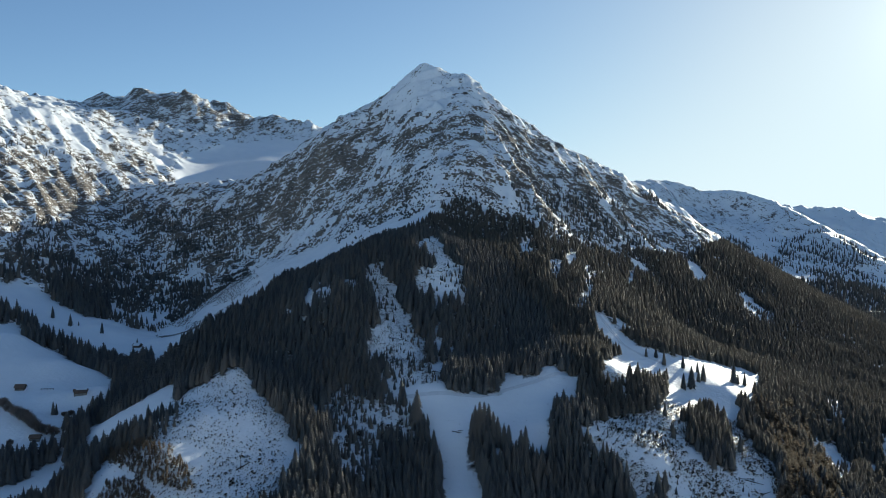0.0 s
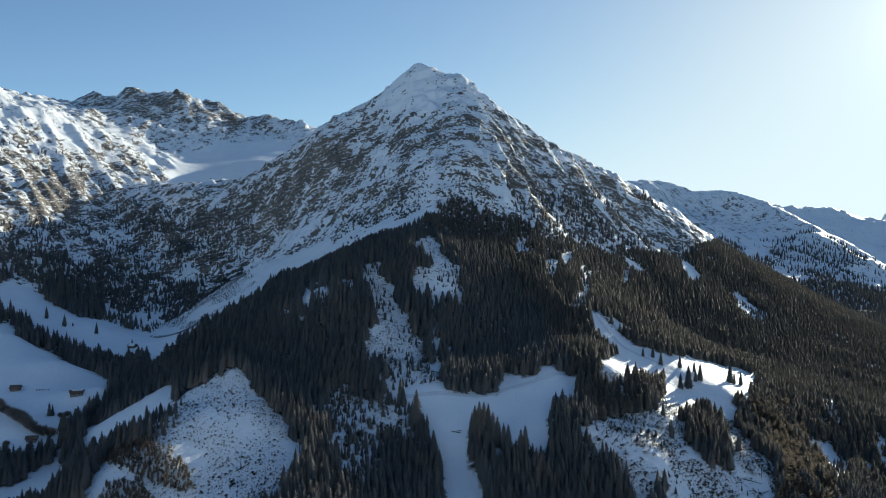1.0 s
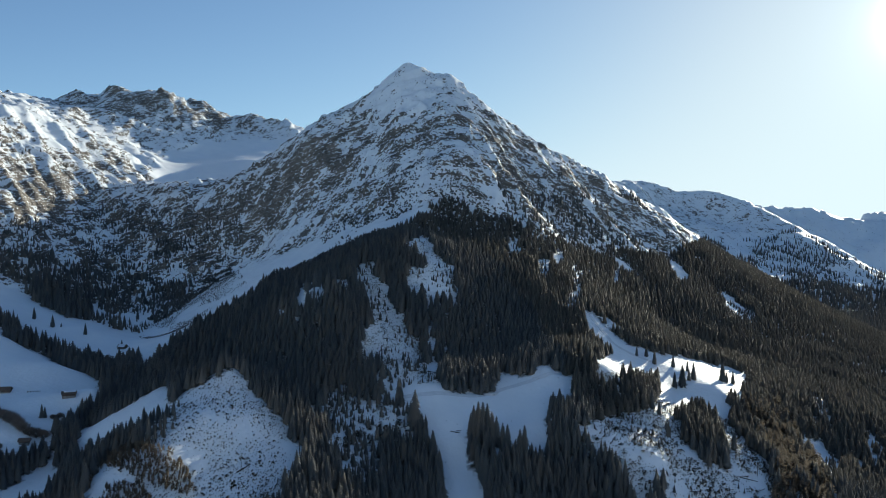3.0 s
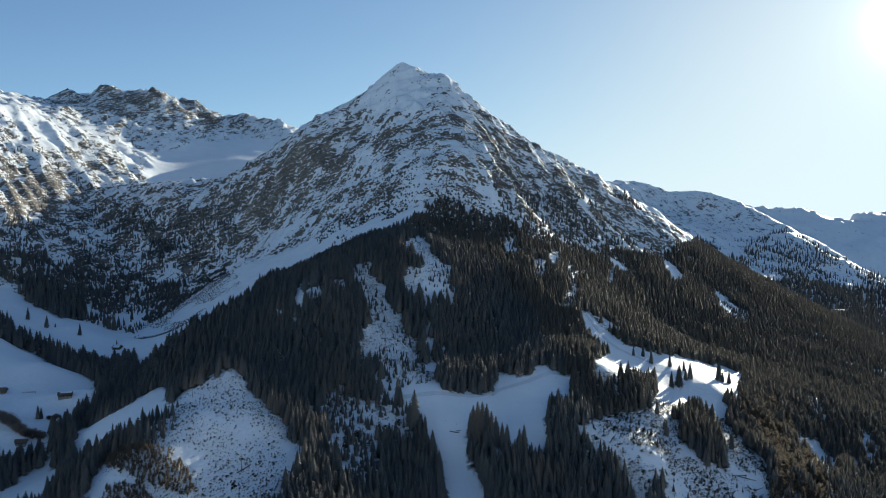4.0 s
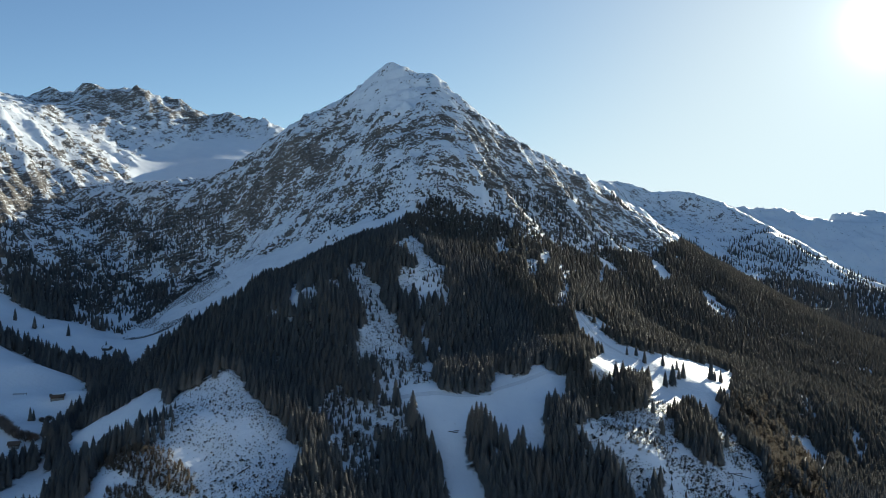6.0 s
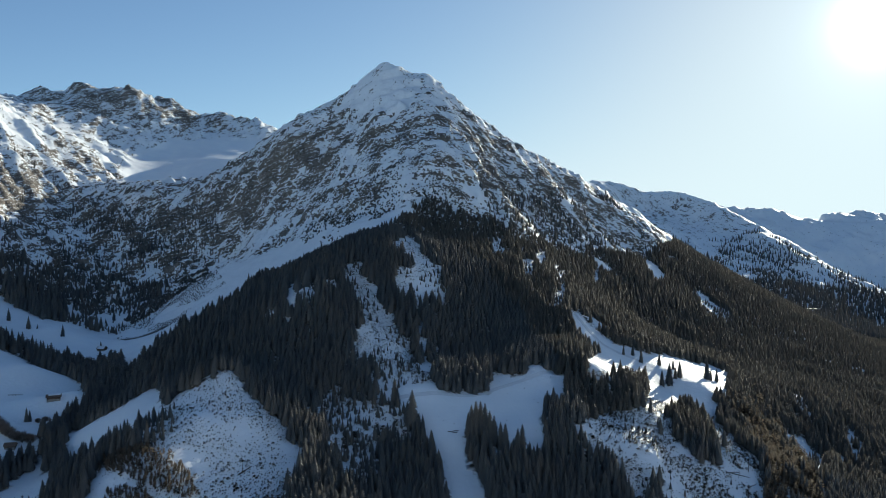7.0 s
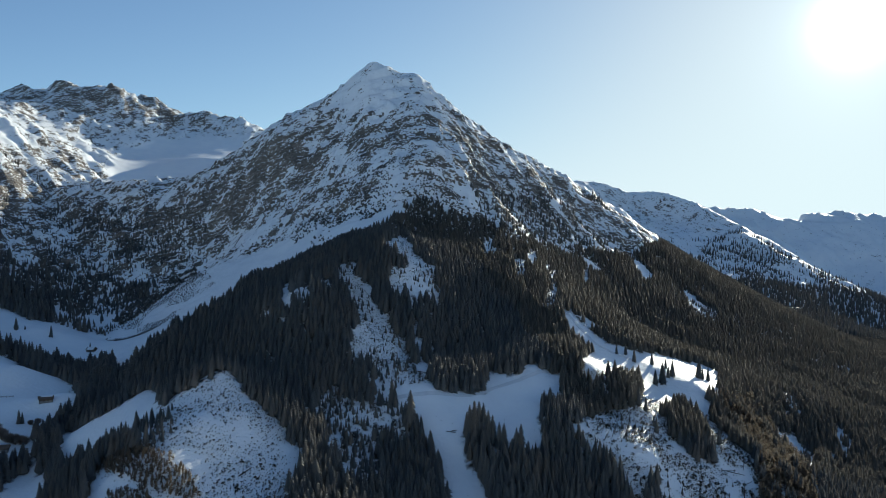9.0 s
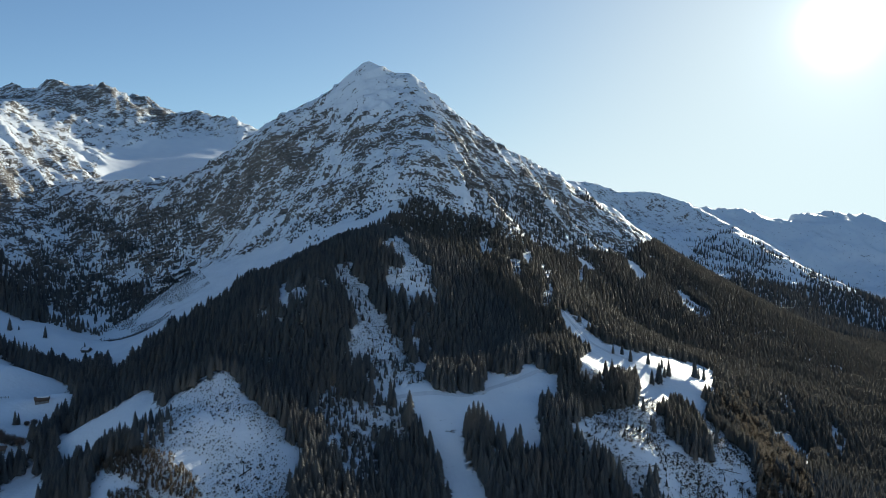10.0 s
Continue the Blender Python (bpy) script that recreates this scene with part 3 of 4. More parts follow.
    n = lies.node
    n.use_clamp = True
    soft = maths(t, "SUBTRACT", 1.0, rock)
    soft = maths(t, "MULTIPLY", maths(t, "ADD", maths(t, "SUBTRACT", soft, 0.5), maths(t, "SUBTRACT", n_rub, 0.5)), 7.0)
    soft.node.use_clamp = True
    on_slopes = maths(t, "MAXIMUM", lies, soft)
    patchy = maths(t, "MULTIPLY", maths(t, "SUBTRACT", maths(t, "ADD", n_fine, maths(t, "MULTIPLY", n_mid, 0.6)), 0.74), 9.0)
    patchy.node.use_clamp = True
    bare = maths(t, "MULTIPLY", litter, maths(t, "SUBTRACT", 1.0, patchy))
    snow_fac = maths(t, "MULTIPLY", on_slopes, maths(t, "SUBTRACT", 1.0, bare))
    rock_col = ramp(t, maths(t, "ADD", maths(t, "MULTIPLY", n_band, 0.6), maths(t, "MULTIPLY", n_fine, 0.4)),
                    [(0.3, (0.115, 0.103, 0.094)), (0.5, (0.255, 0.228, 0.20)), (0.72, (0.44, 0.39, 0.335))])
    stain = ramp(t, n_mid, [(0.35, (0.62, 0.62, 0.64)), (0.65, (1.12, 1.06, 0.99))])
    tone = t.nodes.new("ShaderNodeMix")
    tone.data_type, tone.blend_type = "RGBA", "MULTIPLY"
    tone.inputs[0].default_value = 1.0
    t.links.new(rock_col, tone.inputs[6])
    t.links.new(stain, tone.inputs[7])
    rock_col = tone.outputs[2]
    litter_col = ramp(t, n_fine, [(0.3, (0.05, 0.045, 0.035)), (0.7, (0.12, 0.10, 0.075))])
    snow_col = ramp(t, n_mid, [(0.3, (0.86, 0.88, 0.91)), (0.7, (0.93, 0.94, 0.95))])
    col = mix(t, snow_fac, mix(t, rock, litter_col, rock_col), snow_col)
    t.links.new(col, bsdf.inputs["Base Color"])
    rough = maths(t, "SUBTRACT", 0.92, maths(t, "MULTIPLY", snow_fac, 0.3))
    t.links.new(rough, bsdf.inputs["Roughness"])
    bsdf.inputs["Specular IOR Level"].default_value = 0.25
    bump = node(t, "ShaderNodeBump", Strength=0.9, Distance=4.0)
    h = maths(t, "ADD", maths(t, "MULTIPLY", n_fine, maths(t, "SUBTRACT", 1.15, snow_fac)), maths(t, "MULTIPLY", n_band, maths(t, "SUBTRACT", 1.1, snow_fac)))
    t.links.new(h, bump.inputs["Height"])
    t.links.new(bump.outputs[0], bsdf.inputs["Normal"])
    return m


M_LAND = mountain_material("snow_and_limestone")
def foliage_material(name, dark, light, warm, glow=(0.27, 0.25, 0.21), through_share=0.45):
    """Needles: colour drifts from tree to tree (tint, or the object's own chance) and along the twigs."""
    m, t, bsdf = material(name)
    tint = t.nodes.new("ShaderNodeAttribute")
    tint.attribute_name = "tint"
    own = t.nodes.new("ShaderNodeObjectInfo")
    geo = t.nodes.new("ShaderNodeNewGeometry")
    fine = noise_node(t, geo.outputs["Position"], 1.3, 3, 0.6)
    patch = noise_node(t, geo.outputs["Position"], 0.02, 2, 0.5)
    each = maths(t, "FRACT", maths(t, "ADD", tint.outputs["Fac"], own.outputs["Random"]))
    shade = maths(t, "ADD", maths(t, "MULTIPLY", each, 0.55), maths(t, "MULTIPLY", fine, 0.5))
    col = ramp(t, shade, [(0.2, dark), (0.8, light)])
    brown = maths(t, "MULTIPLY", maths(t, "SUBTRACT", maths(t, "ADD", patch, maths(t, "MULTIPLY", each, 0.45)), 0.62), 3.0)
    brown.node.use_clamp = True
    col = mix(t, brown, col, warm)
    t.links.new(col, bsdf.inputs["Base Color"])
    bsdf.inputs["Roughness"].default_value = 0.75
    bsdf.inputs["Specular IOR Level"].default_value = 0.2
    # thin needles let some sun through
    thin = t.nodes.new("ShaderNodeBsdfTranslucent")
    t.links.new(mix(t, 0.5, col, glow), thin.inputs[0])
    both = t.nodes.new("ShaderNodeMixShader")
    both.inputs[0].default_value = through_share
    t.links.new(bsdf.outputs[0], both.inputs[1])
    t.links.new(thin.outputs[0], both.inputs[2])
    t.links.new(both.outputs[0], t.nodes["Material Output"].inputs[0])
    return m


def bark_material(name, dark, light):
    m, t, bsdf = material(name)
    co = t.nodes.new("ShaderNodeTexCoord").outputs["Object"]
    n = noise_node(t, co, 2.5, 5, 0.65)
    t.links.new(ramp(t, n, [(0.3, dark), (0.7, light)]), bsdf.inputs["Base Color"])
    bsdf.inputs["Roughness"].default_value = 0.9
    bump = node(t, "ShaderNodeBump", Strength=0.5, Distance=0.05)
    t.links.new(n, bump.inputs["Height"])
    t.links.new(bump.outputs[0], bsdf.inputs["Normal"])
    return m


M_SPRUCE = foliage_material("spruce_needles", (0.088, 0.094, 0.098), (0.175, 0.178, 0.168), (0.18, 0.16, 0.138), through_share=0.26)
# olive-brown needles, with low sun and haze painted in as a paler colour
M_SPRUCE_LIT = foliage_material("olive_brown_needles_lit", (0.12, 0.113, 0.10), (0.225, 0.207, 0.178), (0.235, 0.205, 0.168), through_share=0.5)
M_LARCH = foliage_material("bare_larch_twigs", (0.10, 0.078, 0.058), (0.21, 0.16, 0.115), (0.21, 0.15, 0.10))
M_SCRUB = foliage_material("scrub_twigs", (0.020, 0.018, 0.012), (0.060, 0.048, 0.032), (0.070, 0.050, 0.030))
M_BARK = bark_material("spruce_bark", (0.035, 0.026, 0.019), (0.11, 0.085, 0.065))


def plain_material(name, dark, light, scale=1.2, rough=0.8, grain=(1, 1, 1), metal=0.0):
    """A weathered surface: two tones broken up by grain at two sizes."""
    m, t, bsdf = material(name)
    co = t.nodes.new("ShaderNodeTexCoord").outputs["Object"]
    mp = t.nodes.new("ShaderNodeMapping")
    mp.inputs["Scale"].default_value = grain
    t.links.new(co, mp.inputs[0])
    a, b = noise_node(t, mp.outputs[0], scale, 5, 0.65), noise_node(t, co, scale * 0.25, 3, 0.5)
    t.links.new(ramp(t, maths(t, "ADD", maths(t, "MULTIPLY", a, 0.6), maths(t, "MULTIPLY", b, 0.4)), [(0.3, dark), (0.7, light)]), bsdf.inputs["Base Color"])
    bsdf.inputs["Roughness"].default_value, bsdf.inputs["Metallic"].default_value = rough, metal
    bump = node(t, "ShaderNodeBump", Strength=0.4, Distance=0.05)
    t.links.new(a, bump.inputs["Height"])
    t.links.new(bump.outputs[0], bsdf.inputs["Normal"])
    return m


M_TIMBER = plain_material("weathered_timber", (0.05, 0.036, 0.026), (0.14, 0.10, 0.072), 2.0, 0.85, (0.4, 0.4, 4))
M_SHINGLE = plain_material("wooden_shingle", (0.07, 0.048, 0.036), (0.17, 0.12, 0.09), 2.0, 0.85, (4, 1, 1))
M_STONE = plain_material("rubble_stone", (0.16, 0.15, 0.14), (0.34, 0.32, 0.29), 1.5, 0.9)
M_SNOW = plain_material("fresh_snow", (0.78, 0.80, 0.83), (0.88, 0.89, 0.90), 0.6, 0.6)
M_TROD = plain_material("trodden_snow", (0.66, 0.67, 0.69), (0.82, 0.83, 0.85), 0.5, 0.7)
M_STEEL = plain_material("pale_painted_steel", (0.55, 0.52, 0.42), (0.7, 0.66, 0.52), 1.0, 0.5)
# ---- the land: one sheet of ground, split into valley, peak, massif and ranges ----
def steps(*spans):
    """Grid lines: spans of (from, to, width of cell), end to end."""
    out = [spans[0][0]]
    for a, b, w in spans:
        n = max(1, round((b - a) / w))
        out += [a + (b - a) * (i + 1) / n for i in range(n)]
    return np.array(out)


GX = steps((-2600, -1100, 60), (-1100, -450, 5.5), (-450, 480, 3.4), (480, 1000, 6.5), (1000, 2300, 12), (2300, 3200, 18), (3200, 4200, 60))
GY = steps((-900, 380, 40), (380, 900, 4.2), (900, 1420, 3.0), (1420, 1760, 5.5), (1760, 2450, 8), (2450, 3400, 15), (3400, 4950, 28))
HX, HY = np.meshgrid(GX, GY)
HZ = height(HX, HY)


def land_parts():
    rock = rockiness(HX, HY, base_height(HX, HY))
    # no litter under the far woods: pale snow there stands in for haze
    wood = woodland(HX, HY) * (HY < 1720)
    fall = snow_share(HX, HY, HZ)
    cx, cy = (HX[:-1, :-1] + HX[1:, 1:]) / 2, (HY[:-1, :-1] + HY[1:, 1:]) / 2
    which = np.zeros(cx.shape, int)
    which[inside(cx, cy, PEAK_PLAN)] = 1
    which[inside(cx, cy, MASSIF_PLAN)] = 2
    which[(cy > 1950) & (cx > 350)] = 3
    which[(cy > 1950) & (cx > 1700) & (cx > 1700 + (cy - 2400) * 0.16)] = 4
    part_no = np.zeros(cx.shape, int)
    cz = (HZ[:-1, :-1] + HZ[1:, 1:]) / 2
    part_no[(which == 1) & (cz > 195)] = 1
    part_no[(which == 1) & (cz <= 195) & (cx > 60)] = 2
    part_no[(which == 2) & (cy > 1950)] = 1
    part_no[(which == 2) & (cy <= 1950) & (cy > 1480) & (cx > -560)] = 2
    part_no[(which == 2) & (cy <= 1480) & (cx > -480)] = 3
    part_no[(which == 3) & (cy > 2450)] = 1
    index = np.arange(HX.size).reshape(HX.shape)
    tags = (("ground", "snowy alpine valley floor and wooded hillside with clearings", "ground", "structure", ("ground",)),
            ("mountain", "steep pyramid-shaped grey limestone peak dusted with snow", "mountain", "", ("rock_face", "summit", "flank")),
            ("mountain_massif", "jagged snow-covered rocky massif, its upper slopes sunlit", "mountain", "", ("spur", "crest", "snow_bowl", "cliff")),
            ("mountain_range", "long snow-covered mountain ridge with wooded lower slopes", "mountain", "", ("foothill", "ridge")),
            ("distant_mountains", "far snow-covered mountain chain beyond the valley", "mountain", "", ("distant_mountains",)))
    for k, (name, label, category, kind, parts) in enumerate(tags):
        top = None
        if len(parts) > 1:
            top = tagged(new(name), label, category, kind=kind)
        for j, part_name in enumerate(parts):
            rows, cols = np.nonzero((which == k) & (part_no == j))
            quads = np.stack([index[rows, cols], index[rows, cols + 1], index[rows + 1, cols + 1], index[rows + 1, cols]], 1)
            used, flat = np.unique(quads, return_inverse=True)
            me = bpy.data.meshes.new(part_name)
            me.vertices.add(len(used))
            me.vertices.foreach_set("co", np.stack([HX.ravel()[used], HY.ravel()[used], HZ.ravel()[used]], 1).astype(np.float32).ravel())
            me.loops.add(flat.size)
            me.loops.foreach_set("vertex_index", flat.astype(np.int32).ravel())
            me.polygons.add(len(quads))
            me.polygons.foreach_set("loop_start", np.arange(0, flat.size, 4, dtype=np.int32))
            me.polygons.foreach_set("use_smooth", np.ones(len(quads), bool))
            zone = me.color_attributes.new("zone", "FLOAT_COLOR", "POINT")
            zone.data.foreach_set("color", np.stack([rock.ravel()[used], wood.ravel()[used], fall.ravel()[used], np.ones(len(used))], 1).astype(np.float32).ravel())
            me.materials.append(M_LAND)
            me.update(calc_edges=True)
            me.validate()
            ob = new(part_name, me)
            if top:
                ob.parent = top
            else:
                tagged(ob, label, category, kind=kind)


PEAK_PLAN = [(-300, 1230), (-180, 1120), (-70, 1010), (20, 950), (150, 1010), (330, 1150), (480, 1400), (480, 1900), (-200, 1900), (-330, 1400)]
MASSIF_PLAN = [(-2600, 1050), (-500, 1050), (-330, 1190), (-300, 1230), (-330, 1400), (-200, 1900), (200, 1950), (350, 2500), (350, 4950), (-2600, 4950)]


def woodland(x, y):
    """1 where trees stand close, 0 on meadows, clearings and rock."""
    wx = x + 9 * (fbm(x, y, 22, 3, 101) - 0.5) + 7 * (value_noise(x / 6, y / 8, 103) - 0.5)
    wy = y + 14 * (fbm(x, y, 22, 3, 111) - 0.5) + 12 * (value_noise(x / 6, y / 8, 113) - 0.5)
    wood = np.zeros(np.shape(x), bool)
    for p in WOODS.values():
        wood |= inside(wx, wy, p)
    for p in CLEARINGS.values():
        wood &= ~inside(wx, wy, p)
    wood &= (fbm(x, y, 30, 3, 121) < 0.79) & ~(inside(wx, wy, GROVES["larches"]) & (fbm(x, y, 14, 2, 131) < 0.6))
    for p in ISLES.values():
        wood |= inside(wx, wy, p)
    return wood.astype(float)


def snow_share(x, y, z):
    """How readily snow lies: less on the middle faces and the towers, more in the bowl and on the summit."""
    s = 0.56 + 0.09 * smooth(150, 250, z) * (1 - smooth(1800, 2000, y)) - 0.05 * smooth(20, 70, z) * (1 - smooth(120, 200, z))
    s = s + 0.16 * smooth(1420, 1500, y) * smooth(-450, -380, x)
    s = s - 0.11 * smooth(-320, -420, x) * (1 - smooth(1250, 1400, y))
    s = s - 0.15 * smooth(290, 360, z) * smooth(1950, 2050, y) * (1 - smooth(2500, 2700, y))
    s = s - 0.05 * smooth(2150, 2400, y) * smooth(400, 600, x)
    s = s + 0.22 * smooth(3500, 4000, y)
    wx, wy = x + 10 * (fbm(x, y, 20, 3, 201) - 0.5), y + 14 * (fbm(x, y, 20, 3, 211) - 0.5)
    return s + 0.19 * blurred(wx, wy, SNOWY.values(), 5) - 0.12 * blurred(wx, wy, BARE.values(), 7)


land_parts()
# ---- trees ----
def conifer(levels, spokes, seed, width=0.19, droop=0.5, fold=True, core=6, foot=0.06):
    """A unit-high conifer crown: whorls of drooping twigs round a slim core. Points and triangles."""
    rng = np.random.RandomState(seed)
    pts, tris = [], []
    if core:
        base = len(pts)
        for i in range(core):
            a = 2 * math.pi * i / core
            pts.append((0.66 * width * math.cos(a), 0.66 * width * math.sin(a), foot + 0.02))
        pts.append((0, 0, 0.97))
        tris += [(base + i, base + (i + 1) % core, base + core) for i in range(core)]
    for lv in range(levels):
        u = lv / levels
        z = foot + (1 - foot) * (u ** 0.92) + 0.05 / levels
        reach = width * (1 - u) ** 0.66 * (1.0 if u > 0.1 else 0.82)
        turn = rng.uniform(0, 6.28)
        for s in range(spokes):
            a = turn + 2 * math.pi * s / spokes + rng.uniform(-0.25, 0.25)
            r = reach * rng.uniform(0.68, 1.18)
            up = z + 0.09 * (1 - u) + 0.03
            half = math.pi / spokes * 0.95
            low = z - droop * r * rng.uniform(0.5, 1.2)
            c, sn = math.cos(a), math.sin(a)
            mid = 0.62 * r
            n = len(pts)
            pts.append((0, 0, min(up, 0.985)))
            pts.append((mid * math.cos(a - half), mid * math.sin(a - half), low + 0.15 * r))
            pts.append((r * c, r * sn, low))
            if fold:
                pts.append((mid * math.cos(a + half), mid * math.sin(a + half), low + 0.15 * r))
                tris += [(n, n + 1, n + 2), (n, n + 2, n + 3)]
            else:
                pts[n + 2] = (r * math.cos(a + half * 0.6), r * math.sin(a + half * 0.6), low)
                tris.append((n, n + 1, n + 2))
    n = len(pts)
    pts += [(0.012, 0, 0.93), (-0.006, 0.01, 0.93), (-0.006, -0.01, 0.93), (0, 0, 1.0)]
    tris += [(n, n + 1, n + 3), (n + 1, n + 2, n + 3), (n + 2, n, n + 3)]
    return np.array(pts), np.array(tris)


def grow(name, mat, templates, x, y, h, spread, label, category, sink=0.02, parent=None):
    """Plants as one mesh of stuff: each takes one template, turned and scaled."""
    if not len(x):
        return None
    rng = np.random.RandomState(len(x) + 7)
    z = height(x, y) - sink * h
    pick = rng.randint(0, len(templates), len(x))
    all_p, all_t, all_c, start = [], [], [], 0
    for k, (pts, tris) in enumerate(templates):
        sel = np.nonzero(pick == k)[0]
        if not len(sel):
            continue
        a = rng.uniform(0, 6.28, len(sel))
        w = h[sel] * spread * rng.uniform(0.8, 1.2, len(sel))
        lean = rng.normal(0, 0.025, (2, len(sel)))
        ca, sa = np.cos(a), np.sin(a)
        px = (pts[None, :, 0] * ca[:, None] - pts[None, :, 1] * sa[:, None]) * w[:, None]
        py = (pts[None, :, 0] * sa[:, None] + pts[None, :, 1] * ca[:, None]) * w[:, None]
        pz = pts[None, :, 2] * h[sel][:, None]
        px, py = px + lean[0][:, None] * pz + x[sel][:, None], py + lean[1][:, None] * pz + y[sel][:, None]
        all_p.append(np.stack([px, py, pz + z[sel][:, None]], 2).reshape(-1, 3))
        all_t.append((tris[None] + (np.arange(len(sel)) * len(pts))[:, None, None]).reshape(-1, 3) + start)
        all_c.append(np.repeat(rng.uniform(0, 1, len(sel)), len(pts)))
        start += len(sel) * len(pts)
    p, t, c = np.concatenate(all_p), np.concatenate(all_t), np.concatenate(all_c)
    ob = new(name, tri_mesh(name, p, t, mat, c))
    if label:
        tagged(ob, label, category, kind="stuff")
    return ob


def tri_mesh(name, p, t, mat, tint=None, even=False):
    me = bpy.data.meshes.new(name)
    me.vertices.add(len(p))
    me.vertices.foreach_set("co", p.astype(np.float32).ravel())
    me.loops.add(t.size)
    me.loops.foreach_set("vertex_index", t.astype(np.int32).ravel())
    me.polygons.add(len(t))
    me.polygons.foreach_set("loop_start", np.arange(0, t.size, 3, dtype=np.int32))
    if even:
        me.polygons.foreach_set("use_smooth", np.ones(len(t), bool))
    if tint is not None:
        layer = me.attributes.new("tint", "FLOAT", "POINT")
        layer.data.foreach_set("value", tint.astype(np.float32))
    me.materials.append(mat)
    me.update(calc_edges=True)
    return me


def scatter(x0, x1, y0, y1, gap, seed):
    rng = np.random.RandomState(seed)
    gx, gy = np.meshgrid(np.arange(x0, x1, gap), np.arange(y0, y1, gap))
    x = gx.ravel() + rng.uniform(-0.5, 0.5, gx.size) * gap * 0.95
    y = gy.ravel() + rng.uniform(-0.5, 0.5, gx.size) * gap * 0.95
    return x, y


def stature(x, y, rng):
    z = base_height(x, y)
    tall = 6.0 + 3.0 * (1 - smooth(620, 820, y)) + 6.0 * fbm(x, y, 110, 2, 151)
    h = (tall + 11 * fbm(x, y, 45, 3, 141) + rng.normal(0, 1.9, len(x))) * (1 - 0.35 * smooth(-60, 60, z))
    return np.clip((0.84 + 0.25 * smooth(10, -60, x) * smooth(640, 700, y) + 0.14 * (1 - smooth(540, 580, y))) * h, 4.5, 27)


RNG = np.random.RandomState(5)
NEAR_T = [conifer(10, 6, s, 0.21 + 0.03 * (s % 3), fold=False) for s in range(7)]
MID_T = [conifer(7, 5, 20 + s, 0.22 + 0.03 * (s % 3), fold=False, core=5) for s in range(6)]
FAR_T = [conifer(5, 5, 40 + s, 0.19, fold=False, core=4) for s in range(4)]

# the wooded hill, near part and far part
x, y = scatter(-340, 560, 428, 860, 3.8, 1)
keep = woodland(x, y) > 0.5
x, y = x[keep], y[keep]
h = stature(x, y, RNG)
# those round the foot of the middle meadow stand as single trees
single = (np.abs(x - 52) < 90) & (y < 552) & (y > 440)
order = np.argsort(np.hypot(x - 30, y - 545)[single])[:240]
own = np.nonzero(single)[0][order]
own_trees = list(zip(x[own], y[own], h[own]))
rest = np.ones(len(x), bool)
rest[own] = False
x, y, h = x[rest], y[rest], 0.82 * h[rest]
close = y < 572
# trees to the right take the needles lightened for sun and haze
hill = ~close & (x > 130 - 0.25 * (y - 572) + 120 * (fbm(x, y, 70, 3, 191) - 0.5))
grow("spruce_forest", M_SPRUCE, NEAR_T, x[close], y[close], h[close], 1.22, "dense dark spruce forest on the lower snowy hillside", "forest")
grow("spruce_forest", M_SPRUCE_LIT, MID_T, x[hill], y[hill], h[hill], 1.45, "olive-brown spruce forest, lightened for sun and haze, beside the sunny clearing", "forest")
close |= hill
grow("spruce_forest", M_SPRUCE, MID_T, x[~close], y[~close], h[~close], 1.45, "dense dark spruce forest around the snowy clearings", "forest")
x, y = scatter(-340, 1260, 860, 1712, 4.5, 2)
keep = (woodland(x, y) > 0.5) & (y < 1690 + 0.1 * x) & (x < 0.75 * y)
x, y = x[keep], y[keep]
h = 0.76 * stature(x, y, RNG)
# all but the left edge gets the sun-and-haze lightened needles
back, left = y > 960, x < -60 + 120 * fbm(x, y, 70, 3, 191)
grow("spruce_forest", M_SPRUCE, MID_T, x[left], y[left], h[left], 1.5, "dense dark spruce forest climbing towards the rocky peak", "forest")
grow("spruce_forest", M_SPRUCE_LIT, MID_T, x[~back & ~left], y[~back & ~left], h[~back & ~left], 1.7, "dense olive-brown spruce forest, lightened for sun and haze, on the hillside", "forest")
grow("spruce_forest", M_SPRUCE_LIT, FAR_T, x[back & ~left], y[back & ~left], h[back & ~left], 2.0, "dense olive-brown spruce forest, lightened for sun and haze, below the rocky flank", "forest")
x, y = scatter(560, 1100, 500, 860, 5.6, 3)
keep = (woodland(x, y) > 0.5) & (x < 0.8 * y)
x, y = x[keep], y[keep]
grow("spruce_forest", M_SPRUCE_LIT, MID_T, x, y, stature(x, y, RNG), 1.4, "dense olive-brown spruce forest, lightened for sun and haze, on the valley slope", "forest")
x, y = scatter(-560, -195, 395, 1070, 5.6, 4)
keep = (woodland(x, y) > 0.5) & ((x < -340) | (y > 860))
x, y = x[keep], y[keep]
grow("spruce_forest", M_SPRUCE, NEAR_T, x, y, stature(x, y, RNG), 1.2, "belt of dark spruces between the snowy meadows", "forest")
# far woods spaced wide, so snow between the trees imitates haze
x, y = scatter(540, 2250, 1700, 2820, 12, 6)
keep = woodland(x, y) > 0.5
x, y = x[keep], y[keep]
grow("spruce_forest", M_SPRUCE, FAR_T, x, y, 20 + RNG.normal(0, 3, len(x)), 1.4, "far dark spruce woods at the foot of the range", "forest")


